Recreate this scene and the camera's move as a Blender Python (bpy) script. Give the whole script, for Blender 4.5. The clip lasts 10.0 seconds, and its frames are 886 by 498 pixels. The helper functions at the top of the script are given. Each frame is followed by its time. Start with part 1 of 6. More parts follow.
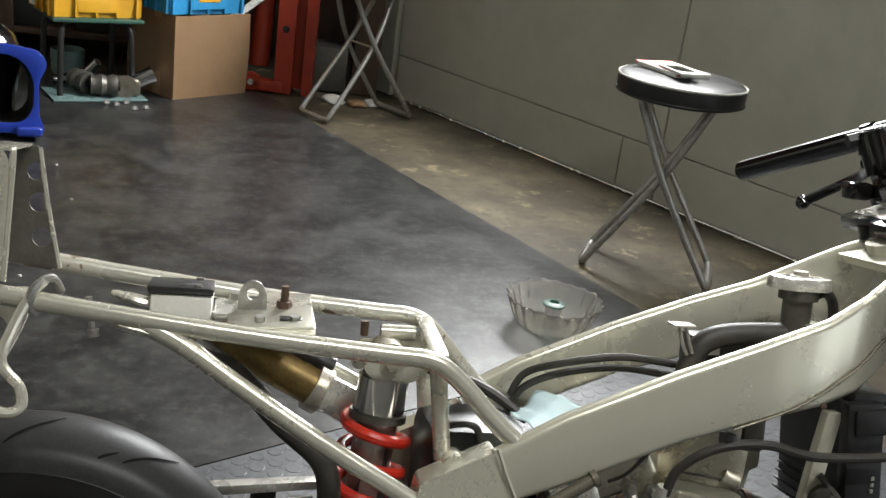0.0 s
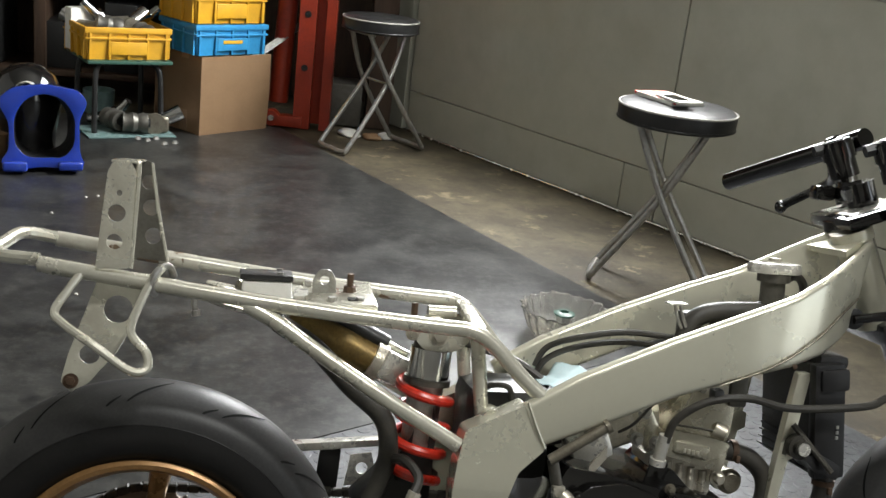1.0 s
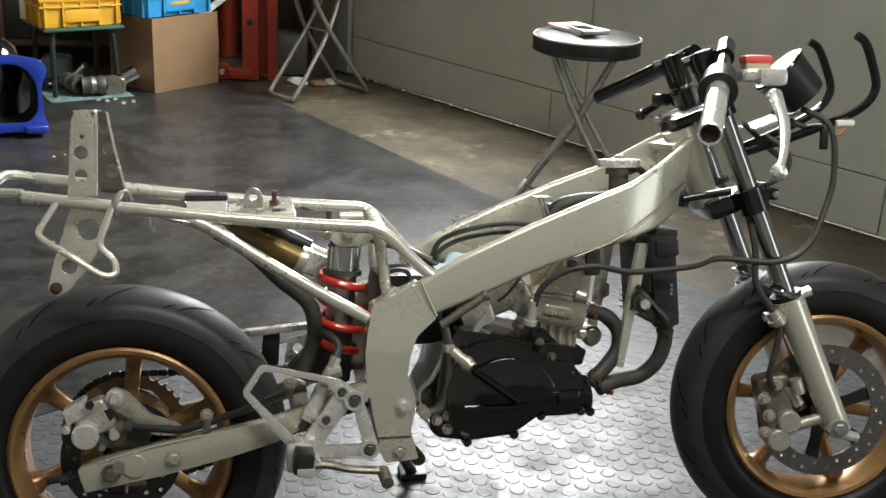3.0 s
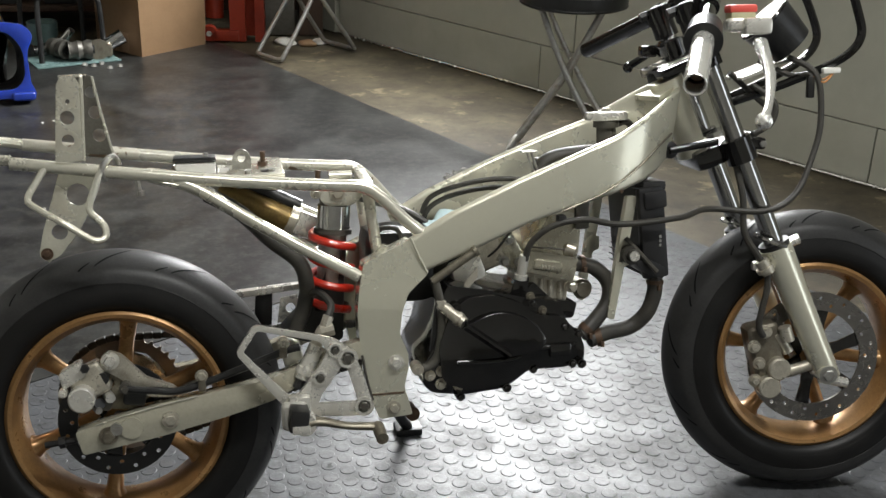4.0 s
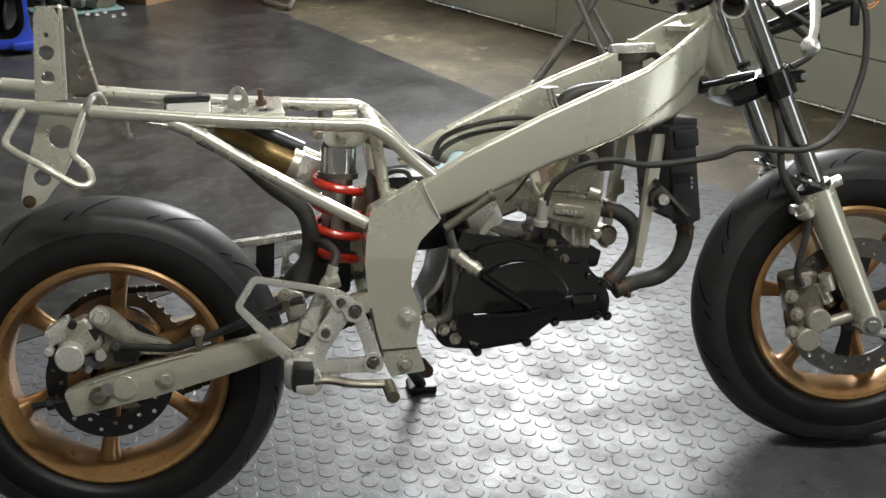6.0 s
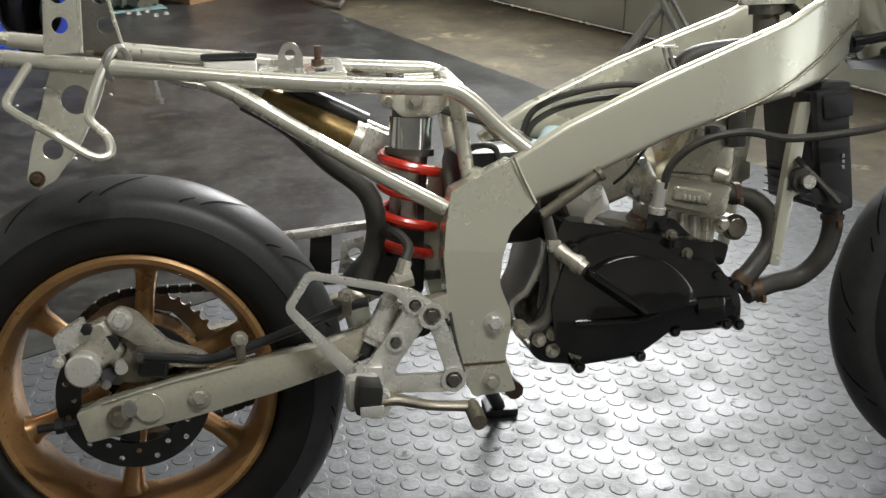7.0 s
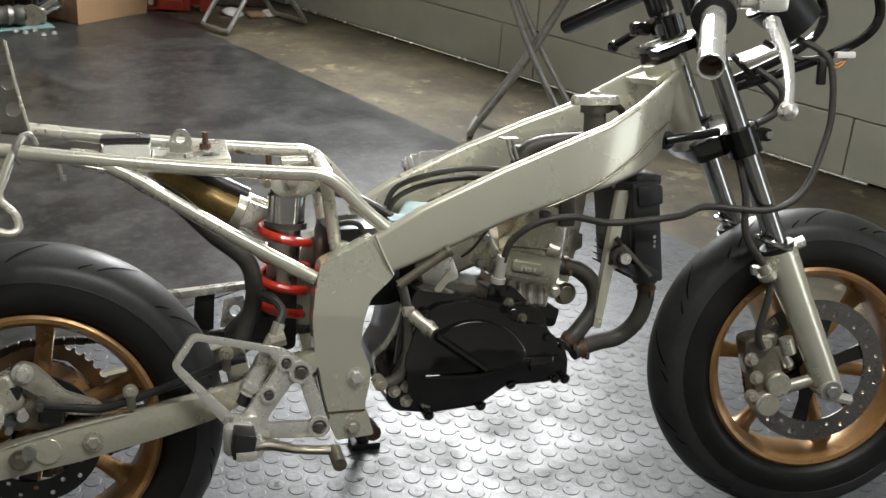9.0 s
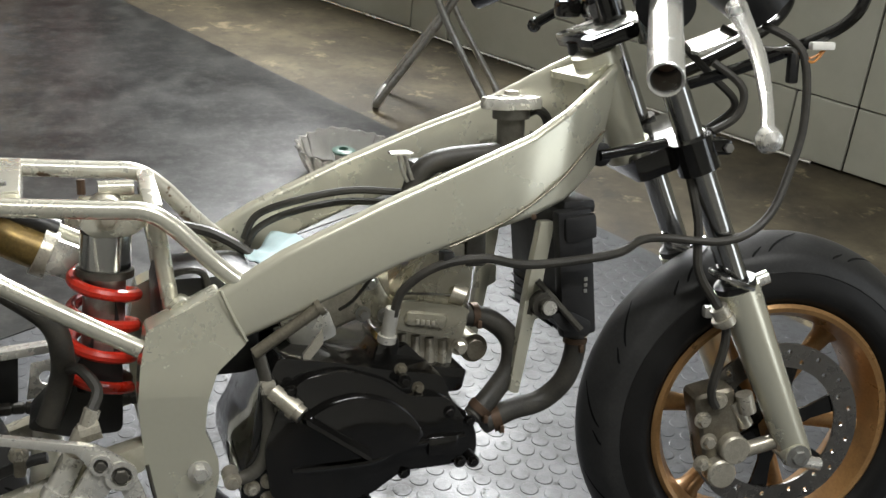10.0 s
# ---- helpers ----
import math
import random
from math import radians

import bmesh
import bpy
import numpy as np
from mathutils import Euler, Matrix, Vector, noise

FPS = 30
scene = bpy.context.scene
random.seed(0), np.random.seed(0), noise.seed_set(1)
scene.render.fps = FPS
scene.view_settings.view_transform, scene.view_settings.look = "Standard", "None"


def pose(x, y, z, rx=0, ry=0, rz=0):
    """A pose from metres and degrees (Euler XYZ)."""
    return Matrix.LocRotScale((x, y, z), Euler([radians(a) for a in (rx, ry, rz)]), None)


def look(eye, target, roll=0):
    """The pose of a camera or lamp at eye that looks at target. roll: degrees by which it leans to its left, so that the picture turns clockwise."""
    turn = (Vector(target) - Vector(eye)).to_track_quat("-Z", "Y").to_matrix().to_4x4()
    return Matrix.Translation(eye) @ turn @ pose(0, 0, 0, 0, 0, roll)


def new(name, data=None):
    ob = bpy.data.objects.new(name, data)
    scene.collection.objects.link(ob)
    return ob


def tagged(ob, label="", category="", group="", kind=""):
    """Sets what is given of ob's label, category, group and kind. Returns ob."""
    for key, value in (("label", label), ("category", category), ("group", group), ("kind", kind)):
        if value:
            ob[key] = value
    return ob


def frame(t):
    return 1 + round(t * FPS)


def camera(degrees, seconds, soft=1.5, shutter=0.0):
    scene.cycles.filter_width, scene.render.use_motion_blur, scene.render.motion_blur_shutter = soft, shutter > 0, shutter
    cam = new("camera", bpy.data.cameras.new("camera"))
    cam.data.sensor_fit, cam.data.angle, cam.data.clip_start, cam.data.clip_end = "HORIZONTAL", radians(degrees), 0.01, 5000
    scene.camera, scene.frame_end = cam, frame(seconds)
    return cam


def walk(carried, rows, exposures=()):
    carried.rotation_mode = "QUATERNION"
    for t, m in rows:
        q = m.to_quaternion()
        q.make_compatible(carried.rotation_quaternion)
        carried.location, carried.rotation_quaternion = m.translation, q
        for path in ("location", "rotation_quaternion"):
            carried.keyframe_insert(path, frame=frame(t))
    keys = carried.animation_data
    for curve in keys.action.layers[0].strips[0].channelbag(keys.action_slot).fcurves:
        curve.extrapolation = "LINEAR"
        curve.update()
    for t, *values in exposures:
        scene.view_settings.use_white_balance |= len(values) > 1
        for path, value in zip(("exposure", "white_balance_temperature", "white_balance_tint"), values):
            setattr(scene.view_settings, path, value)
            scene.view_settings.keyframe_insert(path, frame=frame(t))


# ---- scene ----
cam = camera(44.0, 10.0)
PATH = [
    (0, (0.187, -0.911, 1.069), (0.557, 0.935, 0.393), 7.7),
    (0.5, (0.146, -1.026, 1.083), (0.503, 0.832, 0.433), 6.7),
    (1, (0.102, -1.155, 1.097), (0.463, 0.713, 0.483), 6.7),
    (1.5, (0.102, -1.272, 1.127), (0.474, 0.598, 0.523), 6.3),
    (2, (0.100, -1.396, 1.147), (0.512, 0.463, 0.534), 6),
    (2.5, (0.132, -1.495, 1.166), (0.545, 0.348, 0.507), 4.5),
    (4, (0.153, -1.525, 1.168), (0.566, 0.271, 0.390), 1.9),
    (4.5, (0.154, -1.528, 1.165), (0.577, 0.256, 0.365), 2),
    (5, (0.158, -1.529, 1.161), (0.587, 0.243, 0.340), 2.1),
    (5.2, (0.158, -1.528, 1.161), (0.591, 0.239, 0.330), 2.2),
    (6.3, (0.186, -1.332, 1.081), (0.542, 0.432, 0.208), 1),
    (6.5, (0.180, -1.268, 1.067), (0.524, 0.488, 0.172), 1.2),
    (7, (0.172, -1.162, 0.945), (0.478, 0.637, 0.128), 0.3),
    (7.5, (0.138, -1.057, 0.896), (0.453, 0.738, 0.071), 0.6),
    (8, (0.156, -1.134, 0.946), (0.467, 0.653, 0.102), 0.8),
    (8.2, (0.202, -1.310, 1.020), (0.501, 0.486, 0.196), 0.7),
    (8.5, (0.107, -1.475, 1.147), (0.593, 0.278, 0.315), 3.6),
    (9, (0.166, -1.318, 1.110), (0.675, 0.440, 0.302), 4.1),
    (9.5, (0.265, -1.176, 1.086), (0.821, 0.558, 0.260), 5.2),
    (10, (0.317, -0.973, 1.076), (0.953, 0.702, 0.189), 5.7),
]
walk(cam, [(t, look(eye, target, roll)) for t, eye, target, roll in PATH],
     exposures=[(0, -0.24), (0.5, -0.20), (1, -0.08), (2, 0.0), (4, 0.0), (6.5, 0.02), (7.5, 0.10), (8, 0.10), (9, 0.03), (10, 0.03)])

# ---- world and light ----
world = bpy.data.worlds.new("world")
scene.world = world
world.use_nodes = True
wn = world.node_tree
wn.nodes.clear()
sky = wn.nodes.new("ShaderNodeTexSky")
sky.sky_type, sky.sun_disc, sky.sun_elevation, sky.sun_rotation = "NISHITA", False, radians(40), radians(30)
bg = wn.nodes.new("ShaderNodeBackground")
bg.inputs[1].default_value = 0.10
wo = wn.nodes.new("ShaderNodeOutputWorld")
wn.links.new(sky.outputs[0], bg.inputs[0])
wn.links.new(bg.outputs[0], wo.inputs[0])

# the long wall of steel doors: start, direction, normal into the room
W0, WD, WN = Vector((0.907, 3.891, 0)), Vector((0.4989, -0.8667, 0)), Vector((-0.8667, -0.4989, 0))


def on_wall(s, z, out=0.0):
    return W0 + WD * s + WN * out + Vector((0, 0, z))


def area(name, eye, target, sx, sy, watts, colour):
    d = bpy.data.lights.new(name, "AREA")
    d.shape, d.size, d.size_y, d.energy, d.color = "RECTANGLE", sx, sy, watts, colour
    ob = new(name, d)
    ob.matrix_world = look(eye, target)
    return ob


# daylight through the high window band over the doors, and through the open side door to the right of the motorcycle
area("window_light", on_wall(1.25, 1.645, 0.03), on_wall(1.25, 1.0, 2.0), 1.5, 1.38, 275, (0.97, 0.99, 1.0)).data.spread = radians(148)
area("entrance_light", (4.12, -2.75, 1.25), (0.9, 0.0, 0.6), 1.40, 2.3, 24, (0.95, 0.985, 1.0))
# two unseen overhead fill lights, added to brighten the motorcycle
area("fill_light", (1.35, 0.60, 2.50), (1.35, 0.60, 0.0), 0.10, 1.25, 8, (1.0, 1.0, 0.97))
area("fill_light", (0.95, -0.85, 2.50), (0.95, -0.6, 0.0), 1.25, 0.10, 29, (1.0, 1.0, 0.97)).data.spread = radians(140)


# ---- materials ----
def material(name):
    m = bpy.data.materials.new(name)
    m.use_nodes = True
    nt = m.node_tree
    return m, nt, nt.nodes["Principled BSDF"]


def ramp(nt, src, stops):
    r = nt.nodes.new("ShaderNodeValToRGB")
    e = r.color_ramp.elements
    while len(e) < len(stops):
        e.new(0.5)
    for el, (p, c) in zip(e, stops):
        el.position, el.color = p, (*c, 1)
    nt.links.new(src, r.inputs[0])
    return r.outputs[0]


def noise_tex(nt, scale, detail=6, rough=0.6, stretch=None, space="Object"):
    tc = nt.nodes.new("ShaderNodeNewGeometry" if space == "Position" else "ShaderNodeTexCoord")
    n = nt.nodes.new("ShaderNodeTexNoise")
    n.inputs["Scale"].default_value, n.inputs["Detail"].default_value, n.inputs["Roughness"].default_value = scale, detail, rough
    out = tc.outputs[space]
    if stretch:
        mp = nt.nodes.new("ShaderNodeMapping")
        mp.inputs["Scale"].default_value = stretch
        nt.links.new(out, mp.inputs[0])
        out = mp.outputs[0]
    nt.links.new(out, n.inputs["Vector"])
    return n.outputs["Fac"]


def mix(nt, fac, a, b):
    n = nt.nodes.new("ShaderNodeMix")
    n.data_type = "RGBA"
    for s, v in ((0, fac), (6, a), (7, b)):
        if isinstance(v, (int, float)):
            n.inputs[s].default_value = v
        elif isinstance(v, tuple):
            n.inputs[s].default_value = (*v, 1)
        else:
            nt.links.new(v, n.inputs[s])
    return n.outputs[2]


def bump(nt, b, src, strength, dist=0.002):
    n = nt.nodes.new("ShaderNodeBump")
    n.inputs["Strength"].default_value, n.inputs["Distance"].default_value = strength, dist
    nt.links.new(src, n.inputs["Height"])
    nt.links.new(n.outputs[0], b.inputs["Normal"])


def surface(name, base, dirt=None, rough=0.5, rvar=0.15, metal=0.0, scale=40.0, fine=400.0, amount=0.5, bmp=0.1, coat=0.0, spec=0.5, stretch=None, chips=None):
    """A painted, cast or moulded surface: base colour, stains of a second colour at two scales, uneven gloss, fine relief."""
    m, nt, b = material(name)
    dirt = dirt or tuple(c * 0.55 for c in base)
    n1, n2 = noise_tex(nt, scale, 8, 0.65, stretch), noise_tex(nt, fine, 4, 0.6, stretch)
    f1 = ramp(nt, n1, [(0.45, (0, 0, 0)), (0.78, (amount, amount, amount))])
    f2 = ramp(nt, n2, [(0.40, (0, 0, 0)), (0.85, (amount * 0.6,) * 3)])
    c1 = mix(nt, f1, base, dirt)
    col = mix(nt, f2, c1, dirt)
    if chips:
        spot = ramp(nt, noise_tex(nt, chips[0], 5, 0.7), [(chips[1], (0, 0, 0)), (chips[1] + 0.02, (0.9, 0.9, 0.9))])
        col = mix(nt, spot, col, (0.15, 0.085, 0.04))
    nt.links.new(col, b.inputs["Base Color"])
    r = ramp(nt, n1, [(0.3, (max(rough - rvar, 0.03),) * 3), (0.7, (min(rough + rvar, 1),) * 3)])
    nt.links.new(r, b.inputs["Roughness"])
    b.inputs["Metallic"].default_value = metal
    b.inputs["Coat Weight"].default_value = coat
    b.inputs["Specular IOR Level"].default_value = spec
    if bmp:
        bump(nt, b, n2, bmp, 0.001)
    return m


M = {}
M["frame"] = surface("silver_frame_paint", (0.64, 0.625, 0.51), (0.43, 0.38, 0.25), 0.29, 0.06, 0.54, 3.5, 190, 0.14, 0.012, 0.5, chips=(30, 0.765))
M["tube"] = surface("silver_tube_paint", (0.68, 0.665, 0.565), (0.24, 0.17, 0.10), 0.25, 0.08, 0.58, 14, 230, 0.28, 0.03, 0.5, chips=(26, 0.69))
M["cast"] = surface("cast_aluminium", (0.54, 0.51, 0.43), (0.13, 0.10, 0.06), 0.33, 0.12, 0.62, 30, 400, 0.65, 0.18)
M["alu"] = surface("machined_aluminium", (0.74, 0.725, 0.67), (0.30, 0.265, 0.20), 0.28, 0.10, 0.62, 30, 300, 0.3, 0.04)
M["chrome"] = surface("chromed_steel", (0.46, 0.46, 0.45), (0.25, 0.23, 0.20), 0.17, 0.06, 1.0, 30, 300, 0.3, 0.02)
M["steel"] = surface("grey_zinc_steel", (0.42, 0.42, 0.40), (0.16, 0.12, 0.08), 0.38, 0.12, 0.85, 40, 300, 0.6, 0.1)
M["rust"] = surface("rusty_steel", (0.115, 0.072, 0.046), (0.04, 0.026, 0.017), 0.55, 0.15, 0.5, 50, 500, 0.7, 0.3)
M["disc"] = surface("brushed_disc_steel", (0.24, 0.23, 0.215), (0.10, 0.08, 0.065), 0.30, 0.10, 0.9, 40, 600, 0.5, 0.1)
M["sprocket"] = surface("stained_sprocket_steel", (0.34, 0.30, 0.26), (0.13, 0.09, 0.065), 0.34, 0.10, 0.8, 30, 400, 0.5, 0.1)
M["gold"] = surface("bronze_gold_wheel_paint", (0.36, 0.200, 0.078), (0.09, 0.052, 0.025), 0.33, 0.12, 0.45, 18, 240, 0.6, 0.06, 0.1)
M["dark_steel"] = surface("dull_and_shaded_dark_steel", (0.12, 0.115, 0.10), (0.05, 0.04, 0.03), 0.45, 0.12, 0.6, 40, 300, 0.6, 0.15)
M["tyre"] = surface("tyre_sidewall_rubber", (0.006, 0.0058, 0.0056), (0.018, 0.017, 0.016), 0.46, 0.08, 0.0, 9, 300, 0.5, 0.12, 0.0, 0.26)
M["tread"] = surface("dusty_worn_tread_rubber", (0.017, 0.017, 0.017), (0.050, 0.049, 0.047), 0.46, 0.08, 0.0, 9, 260, 0.6, 0.18, 0.0, 0.36)
M["groove"] = surface("tyre_groove", (0.003, 0.003, 0.003), (0.006, 0.006, 0.006), 0.9, 0.05, 0, 30, 300, 0.4, 0.1, 0, 0.2)
M["black"] = surface("gloss_black_paint", (0.004, 0.004, 0.004), (0.016, 0.013, 0.010), 0.13, 0.08, 0.0, 30, 320, 0.4, 0.08, 0.5, 0.5)
M["plastic"] = surface("black_plastic", (0.010, 0.010, 0.010), (0.026, 0.026, 0.025), 0.40, 0.12, 0.0, 40, 400, 0.6, 0.15)
M["hose"] = surface("old_rubber_hose", (0.026, 0.024, 0.020), (0.075, 0.068, 0.052), 0.55, 0.12, 0.0, 40, 400, 0.6, 0.2)
M["red"] = surface("red_spring_enamel", (0.58, 0.030, 0.014), (0.18, 0.02, 0.012), 0.30, 0.10, 0.0, 40, 300, 0.6, 0.05, 0.3)
M["brass"] = surface("old_gold_anodised_tube", (0.26, 0.175, 0.055), (0.06, 0.042, 0.022), 0.36, 0.12, 0.6, 22, 300, 0.9, 0.05)
M["radiator"] = surface("radiator_black", (0.010, 0.010, 0.011), (0.03, 0.028, 0.026), 0.48, 0.1, 0.1, 40, 400, 0.6, 0.2)
M["wall"] = surface("grey_green_door_paint", (0.425, 0.425, 0.36), (0.30, 0.295, 0.235), 0.36, 0.08, 0.0, 1.1, 9, 0.75, 0.02)
M["dark_wood"] = surface("dark_brown_wood", (0.060, 0.034, 0.020), (0.018, 0.012, 0.008), 0.6, 0.1, 0.0, 5, 60, 0.8, 0.2, 0, 0.4, (6, 6, 1))
M["plaster"] = surface("grey_plaster", (0.45, 0.44, 0.40), (0.27, 0.25, 0.21), 0.8, 0.1, 0.0, 2, 60, 0.6, 0.2)
M["card"] = surface("brown_cardboard", (0.215, 0.128, 0.063), (0.150, 0.088, 0.042), 0.75, 0.08, 0.0, 5, 90, 0.5, 0.1)
M["card_in"] = surface("cardboard_inside", (0.30, 0.19, 0.11), (0.18, 0.11, 0.06), 0.8, 0.08, 0.0, 5, 90, 0.5, 0.1)
M["yellow"] = surface("yellow_crate_plastic", (0.60, 0.32, 0.018), (0.36, 0.19, 0.02), 0.42, 0.1, 0.0, 10, 90, 0.5, 0.05)
M["blue_crate"] = surface("blue_crate_plastic", (0.03, 0.26, 0.52), (0.015, 0.11, 0.22), 0.42, 0.1, 0.0, 10, 90, 0.5, 0.05)
M["press"] = surface("red_machine_paint", (0.30, 0.030, 0.010), (0.10, 0.012, 0.006), 0.42, 0.12, 0.0, 9, 90, 0.6, 0.08)
M["blue"] = surface("royal_blue_gloss_plastic", (0.010, 0.036, 0.30), (0.006, 0.015, 0.12), 0.20, 0.08, 0.0, 10, 120, 0.4, 0.02, 0.5)
M["vinyl"] = surface("black_vinyl", (0.012, 0.012, 0.012), (0.04, 0.04, 0.04), 0.40, 0.08, 0.0, 20, 260, 0.5, 0.25, 0.0, 0.35)
M["piping"] = surface("pale_vinyl_piping", (0.40, 0.39, 0.35), (0.20, 0.19, 0.16), 0.45, 0.1, 0.0, 30, 260, 0.5, 0.1)
M["glass"] = surface("clear_pressed_glass", (0.97, 0.95, 0.90), (0.75, 0.66, 0.50), 0.04, 0.03, 0.0, 20, 60, 0.25, 0.5)
M["glass"].node_tree.nodes["Principled BSDF"].inputs["Transmission Weight"].default_value = 0.94
M["white"] = surface("off_white_plastic", (0.74, 0.73, 0.68), (0.45, 0.42, 0.34), 0.42, 0.1, 0.0, 25, 260, 0.4, 0.05)
M["cyan_cloth"] = surface("pale_blue_paper", (0.66, 0.82, 0.86), (0.45, 0.72, 0.80), 0.8, 0.05, 0.0, 12, 160, 0.6, 0.3)
M["cyan_fold"] = surface("pale_blue_paper_fold", (0.42, 0.70, 0.76), (0.30, 0.55, 0.62), 0.8, 0.05, 0.0, 12, 160, 0.5, 0.3)
M["head_alu"] = surface("tarnished_cast_head", (0.50, 0.475, 0.38), (0.16, 0.12, 0.07), 0.25, 0.10, 0.75, 22, 260, 0.4, 0.10)
M["rusty_tube"] = surface("rust_spotted_tube_paint", (0.62, 0.61, 0.53), (0.30, 0.20, 0.11), 0.30, 0.10, 0.35, 10, 190, 0.35, 0.05, 0.2, chips=(9, 0.60))
M["cast_dark"] = surface("sooty_and_shaded_cast_aluminium", (0.22, 0.20, 0.155), (0.06, 0.045, 0.03), 0.40, 0.12, 0.6, 36, 400, 0.8, 0.25)
M["arm"] = surface("dull_silver_arm_paint", (0.52, 0.50, 0.40), (0.20, 0.13, 0.065), 0.25, 0.08, 0.45, 7, 190, 0.35, 0.03, 0.4, chips=(16, 0.70))
M["satin"] = surface("satin_bare_aluminium", (0.80, 0.79, 0.75), (0.52, 0.49, 0.42), 0.24, 0.08, 0.75, 24, 300, 0.25, 0.04)
M["wire"] = surface("orange_wire_sheath", (0.50, 0.20, 0.03), (0.3, 0.1, 0.02), 0.45, 0.1, 0, 40, 300, 0.4, 0.05)
M["olive"] = surface("yellowed_olive_plastic", (0.40, 0.38, 0.24), (0.25, 0.22, 0.12), 0.40, 0.1, 0, 30, 260, 0.4, 0.05)
M["sheet"] = surface("pale_plastic_sheet", (0.15, 0.23, 0.22), (0.05, 0.08, 0.08), 0.30, 0.1, 0.0, 12, 90, 0.7, 0.4)
M["green_top"] = surface("dark_green_laminate", (0.03, 0.085, 0.06), (0.02, 0.04, 0.03), 0.4, 0.1, 0.0, 12, 90, 0.5, 0.05)
M["label_red"] = surface("red_label", (0.60, 0.08, 0.06), (0.5, 0.06, 0.05), 0.45, 0.05, 0, 30, 200, 0.2, 0)
M["gauge"] = surface("pale_gauge_face", (0.70, 0.70, 0.66), (0.5, 0.5, 0.46), 0.15, 0.05, 0, 30, 200, 0.2, 0, 0.6)
M["sky_pane"] = bpy.data.materials.new("frosted_daylight_pane")
M["sky_pane"].use_nodes = True
b_ = M["sky_pane"].node_tree.nodes["Principled BSDF"]
b_.inputs["Base Color"].default_value = (0.85, 0.87, 0.86, 1)
b_.inputs["Roughness"].default_value = 0.5
b_.inputs["Emission Color"].default_value = (1.0, 0.98, 0.94, 1)
b_.inputs["Emission Strength"].default_value = 5.0


def mat_rubber():
    m, nt, b = material("dark_rubber_matting")
    n1, n2, n3, n4 = (noise_tex(nt, s, d, r, space="Position") for s, d, r in ((2.2, 6, 0.6), (110, 6, 0.75), (6, 6, 0.6), (26, 8, 0.72)))
    c = ramp(nt, n1, [(0.35, (0.008, 0.008, 0.008)), (0.65, (0.020, 0.0198, 0.019))])
    s = ramp(nt, n3, [(0.44, (0, 0, 0)), (0.62, (0.65, 0.65, 0.65))])
    c2 = mix(nt, s, c, (0.036, 0.036, 0.033))
    s4 = ramp(nt, n4, [(0.50, (0, 0, 0)), (0.66, (0.5, 0.5, 0.5))])
    c3 = mix(nt, s4, c2, (0.068, 0.068, 0.060))
    s2 = ramp(nt, n2, [(0.62, (0, 0, 0)), (0.76, (0.35, 0.35, 0.35))])
    nt.links.new(mix(nt, s2, c3, (0.075, 0.073, 0.067)), b.inputs["Base Color"])
    r1 = ramp(nt, n3, [(0.40, (0.32, 0.32, 0.32)), (0.62, (0.39, 0.39, 0.39))])
    r2 = ramp(nt, n2, [(0.35, (0.28, 0.28, 0.28)), (0.65, (0.44, 0.44, 0.44))])
    nt.links.new(mix(nt, 0.5, r1, r2), b.inputs["Roughness"])
    nt.links.new(mix(nt, 0.5, ramp(nt, n3, [(0.40, (0.42, 0.42, 0.42)), (0.60, (0.76, 0.76, 0.76))]), ramp(nt, n4, [(0.42, (0.42, 0.42, 0.42)), (0.60, (0.76, 0.76, 0.76))])), b.inputs["Specular IOR Level"])
    bump(nt, b, n2, 0.10, 0.001)
    return m


def dot_rubber():
    m, nt, b = material("worn_grey_studded_rubber")
    n1, n2, n3, n4 = (noise_tex(nt, s, d, r, space="Position") for s, d, r in ((4, 8, 0.7), (140, 5, 0.7), (11, 9, 0.75), (34, 5, 0.6)))
    c = ramp(nt, n1, [(0.30, (0.050, 0.052, 0.056)), (0.70, (0.100, 0.103, 0.111))])
    s = ramp(nt, n3, [(0.46, (0, 0, 0)), (0.66, (0.85, 0.85, 0.85))])
    c2 = mix(nt, s, c, (0.034, 0.033, 0.032))
    s4 = ramp(nt, n4, [(0.635, (0, 0, 0)), (0.68, (0.9, 0.9, 0.9))])
    c3 = mix(nt, s4, c2, (0.018, 0.018, 0.018))
    g = ramp(nt, n2, [(0.55, (0, 0, 0)), (0.75, (0.5, 0.5, 0.5))])
    nt.links.new(mix(nt, g, c3, (0.055, 0.055, 0.056)), b.inputs["Base Color"])
    r = ramp(nt, n3, [(0.32, (0.27, 0.27, 0.27)), (0.68, (0.60, 0.60, 0.60))])
    nt.links.new(mix(nt, s4, r, (0.7, 0.7, 0.7)), b.inputs["Roughness"])
    b.inputs["Specular IOR Level"].default_value = 0.37
    bump(nt, b, n2, 0.35, 0.0012)
    wide = nt.nodes.new("ShaderNodeBump")
    wide.inputs["Strength"].default_value, wide.inputs["Distance"].default_value = 0.45, 0.0022
    nt.links.new(noise_tex(nt, 48, 3, 0.55, space="Position"), wide.inputs["Height"])
    nt.links.new(wide.outputs[0], b.inputs["Normal"].links[0].from_node.inputs["Normal"])
    return m


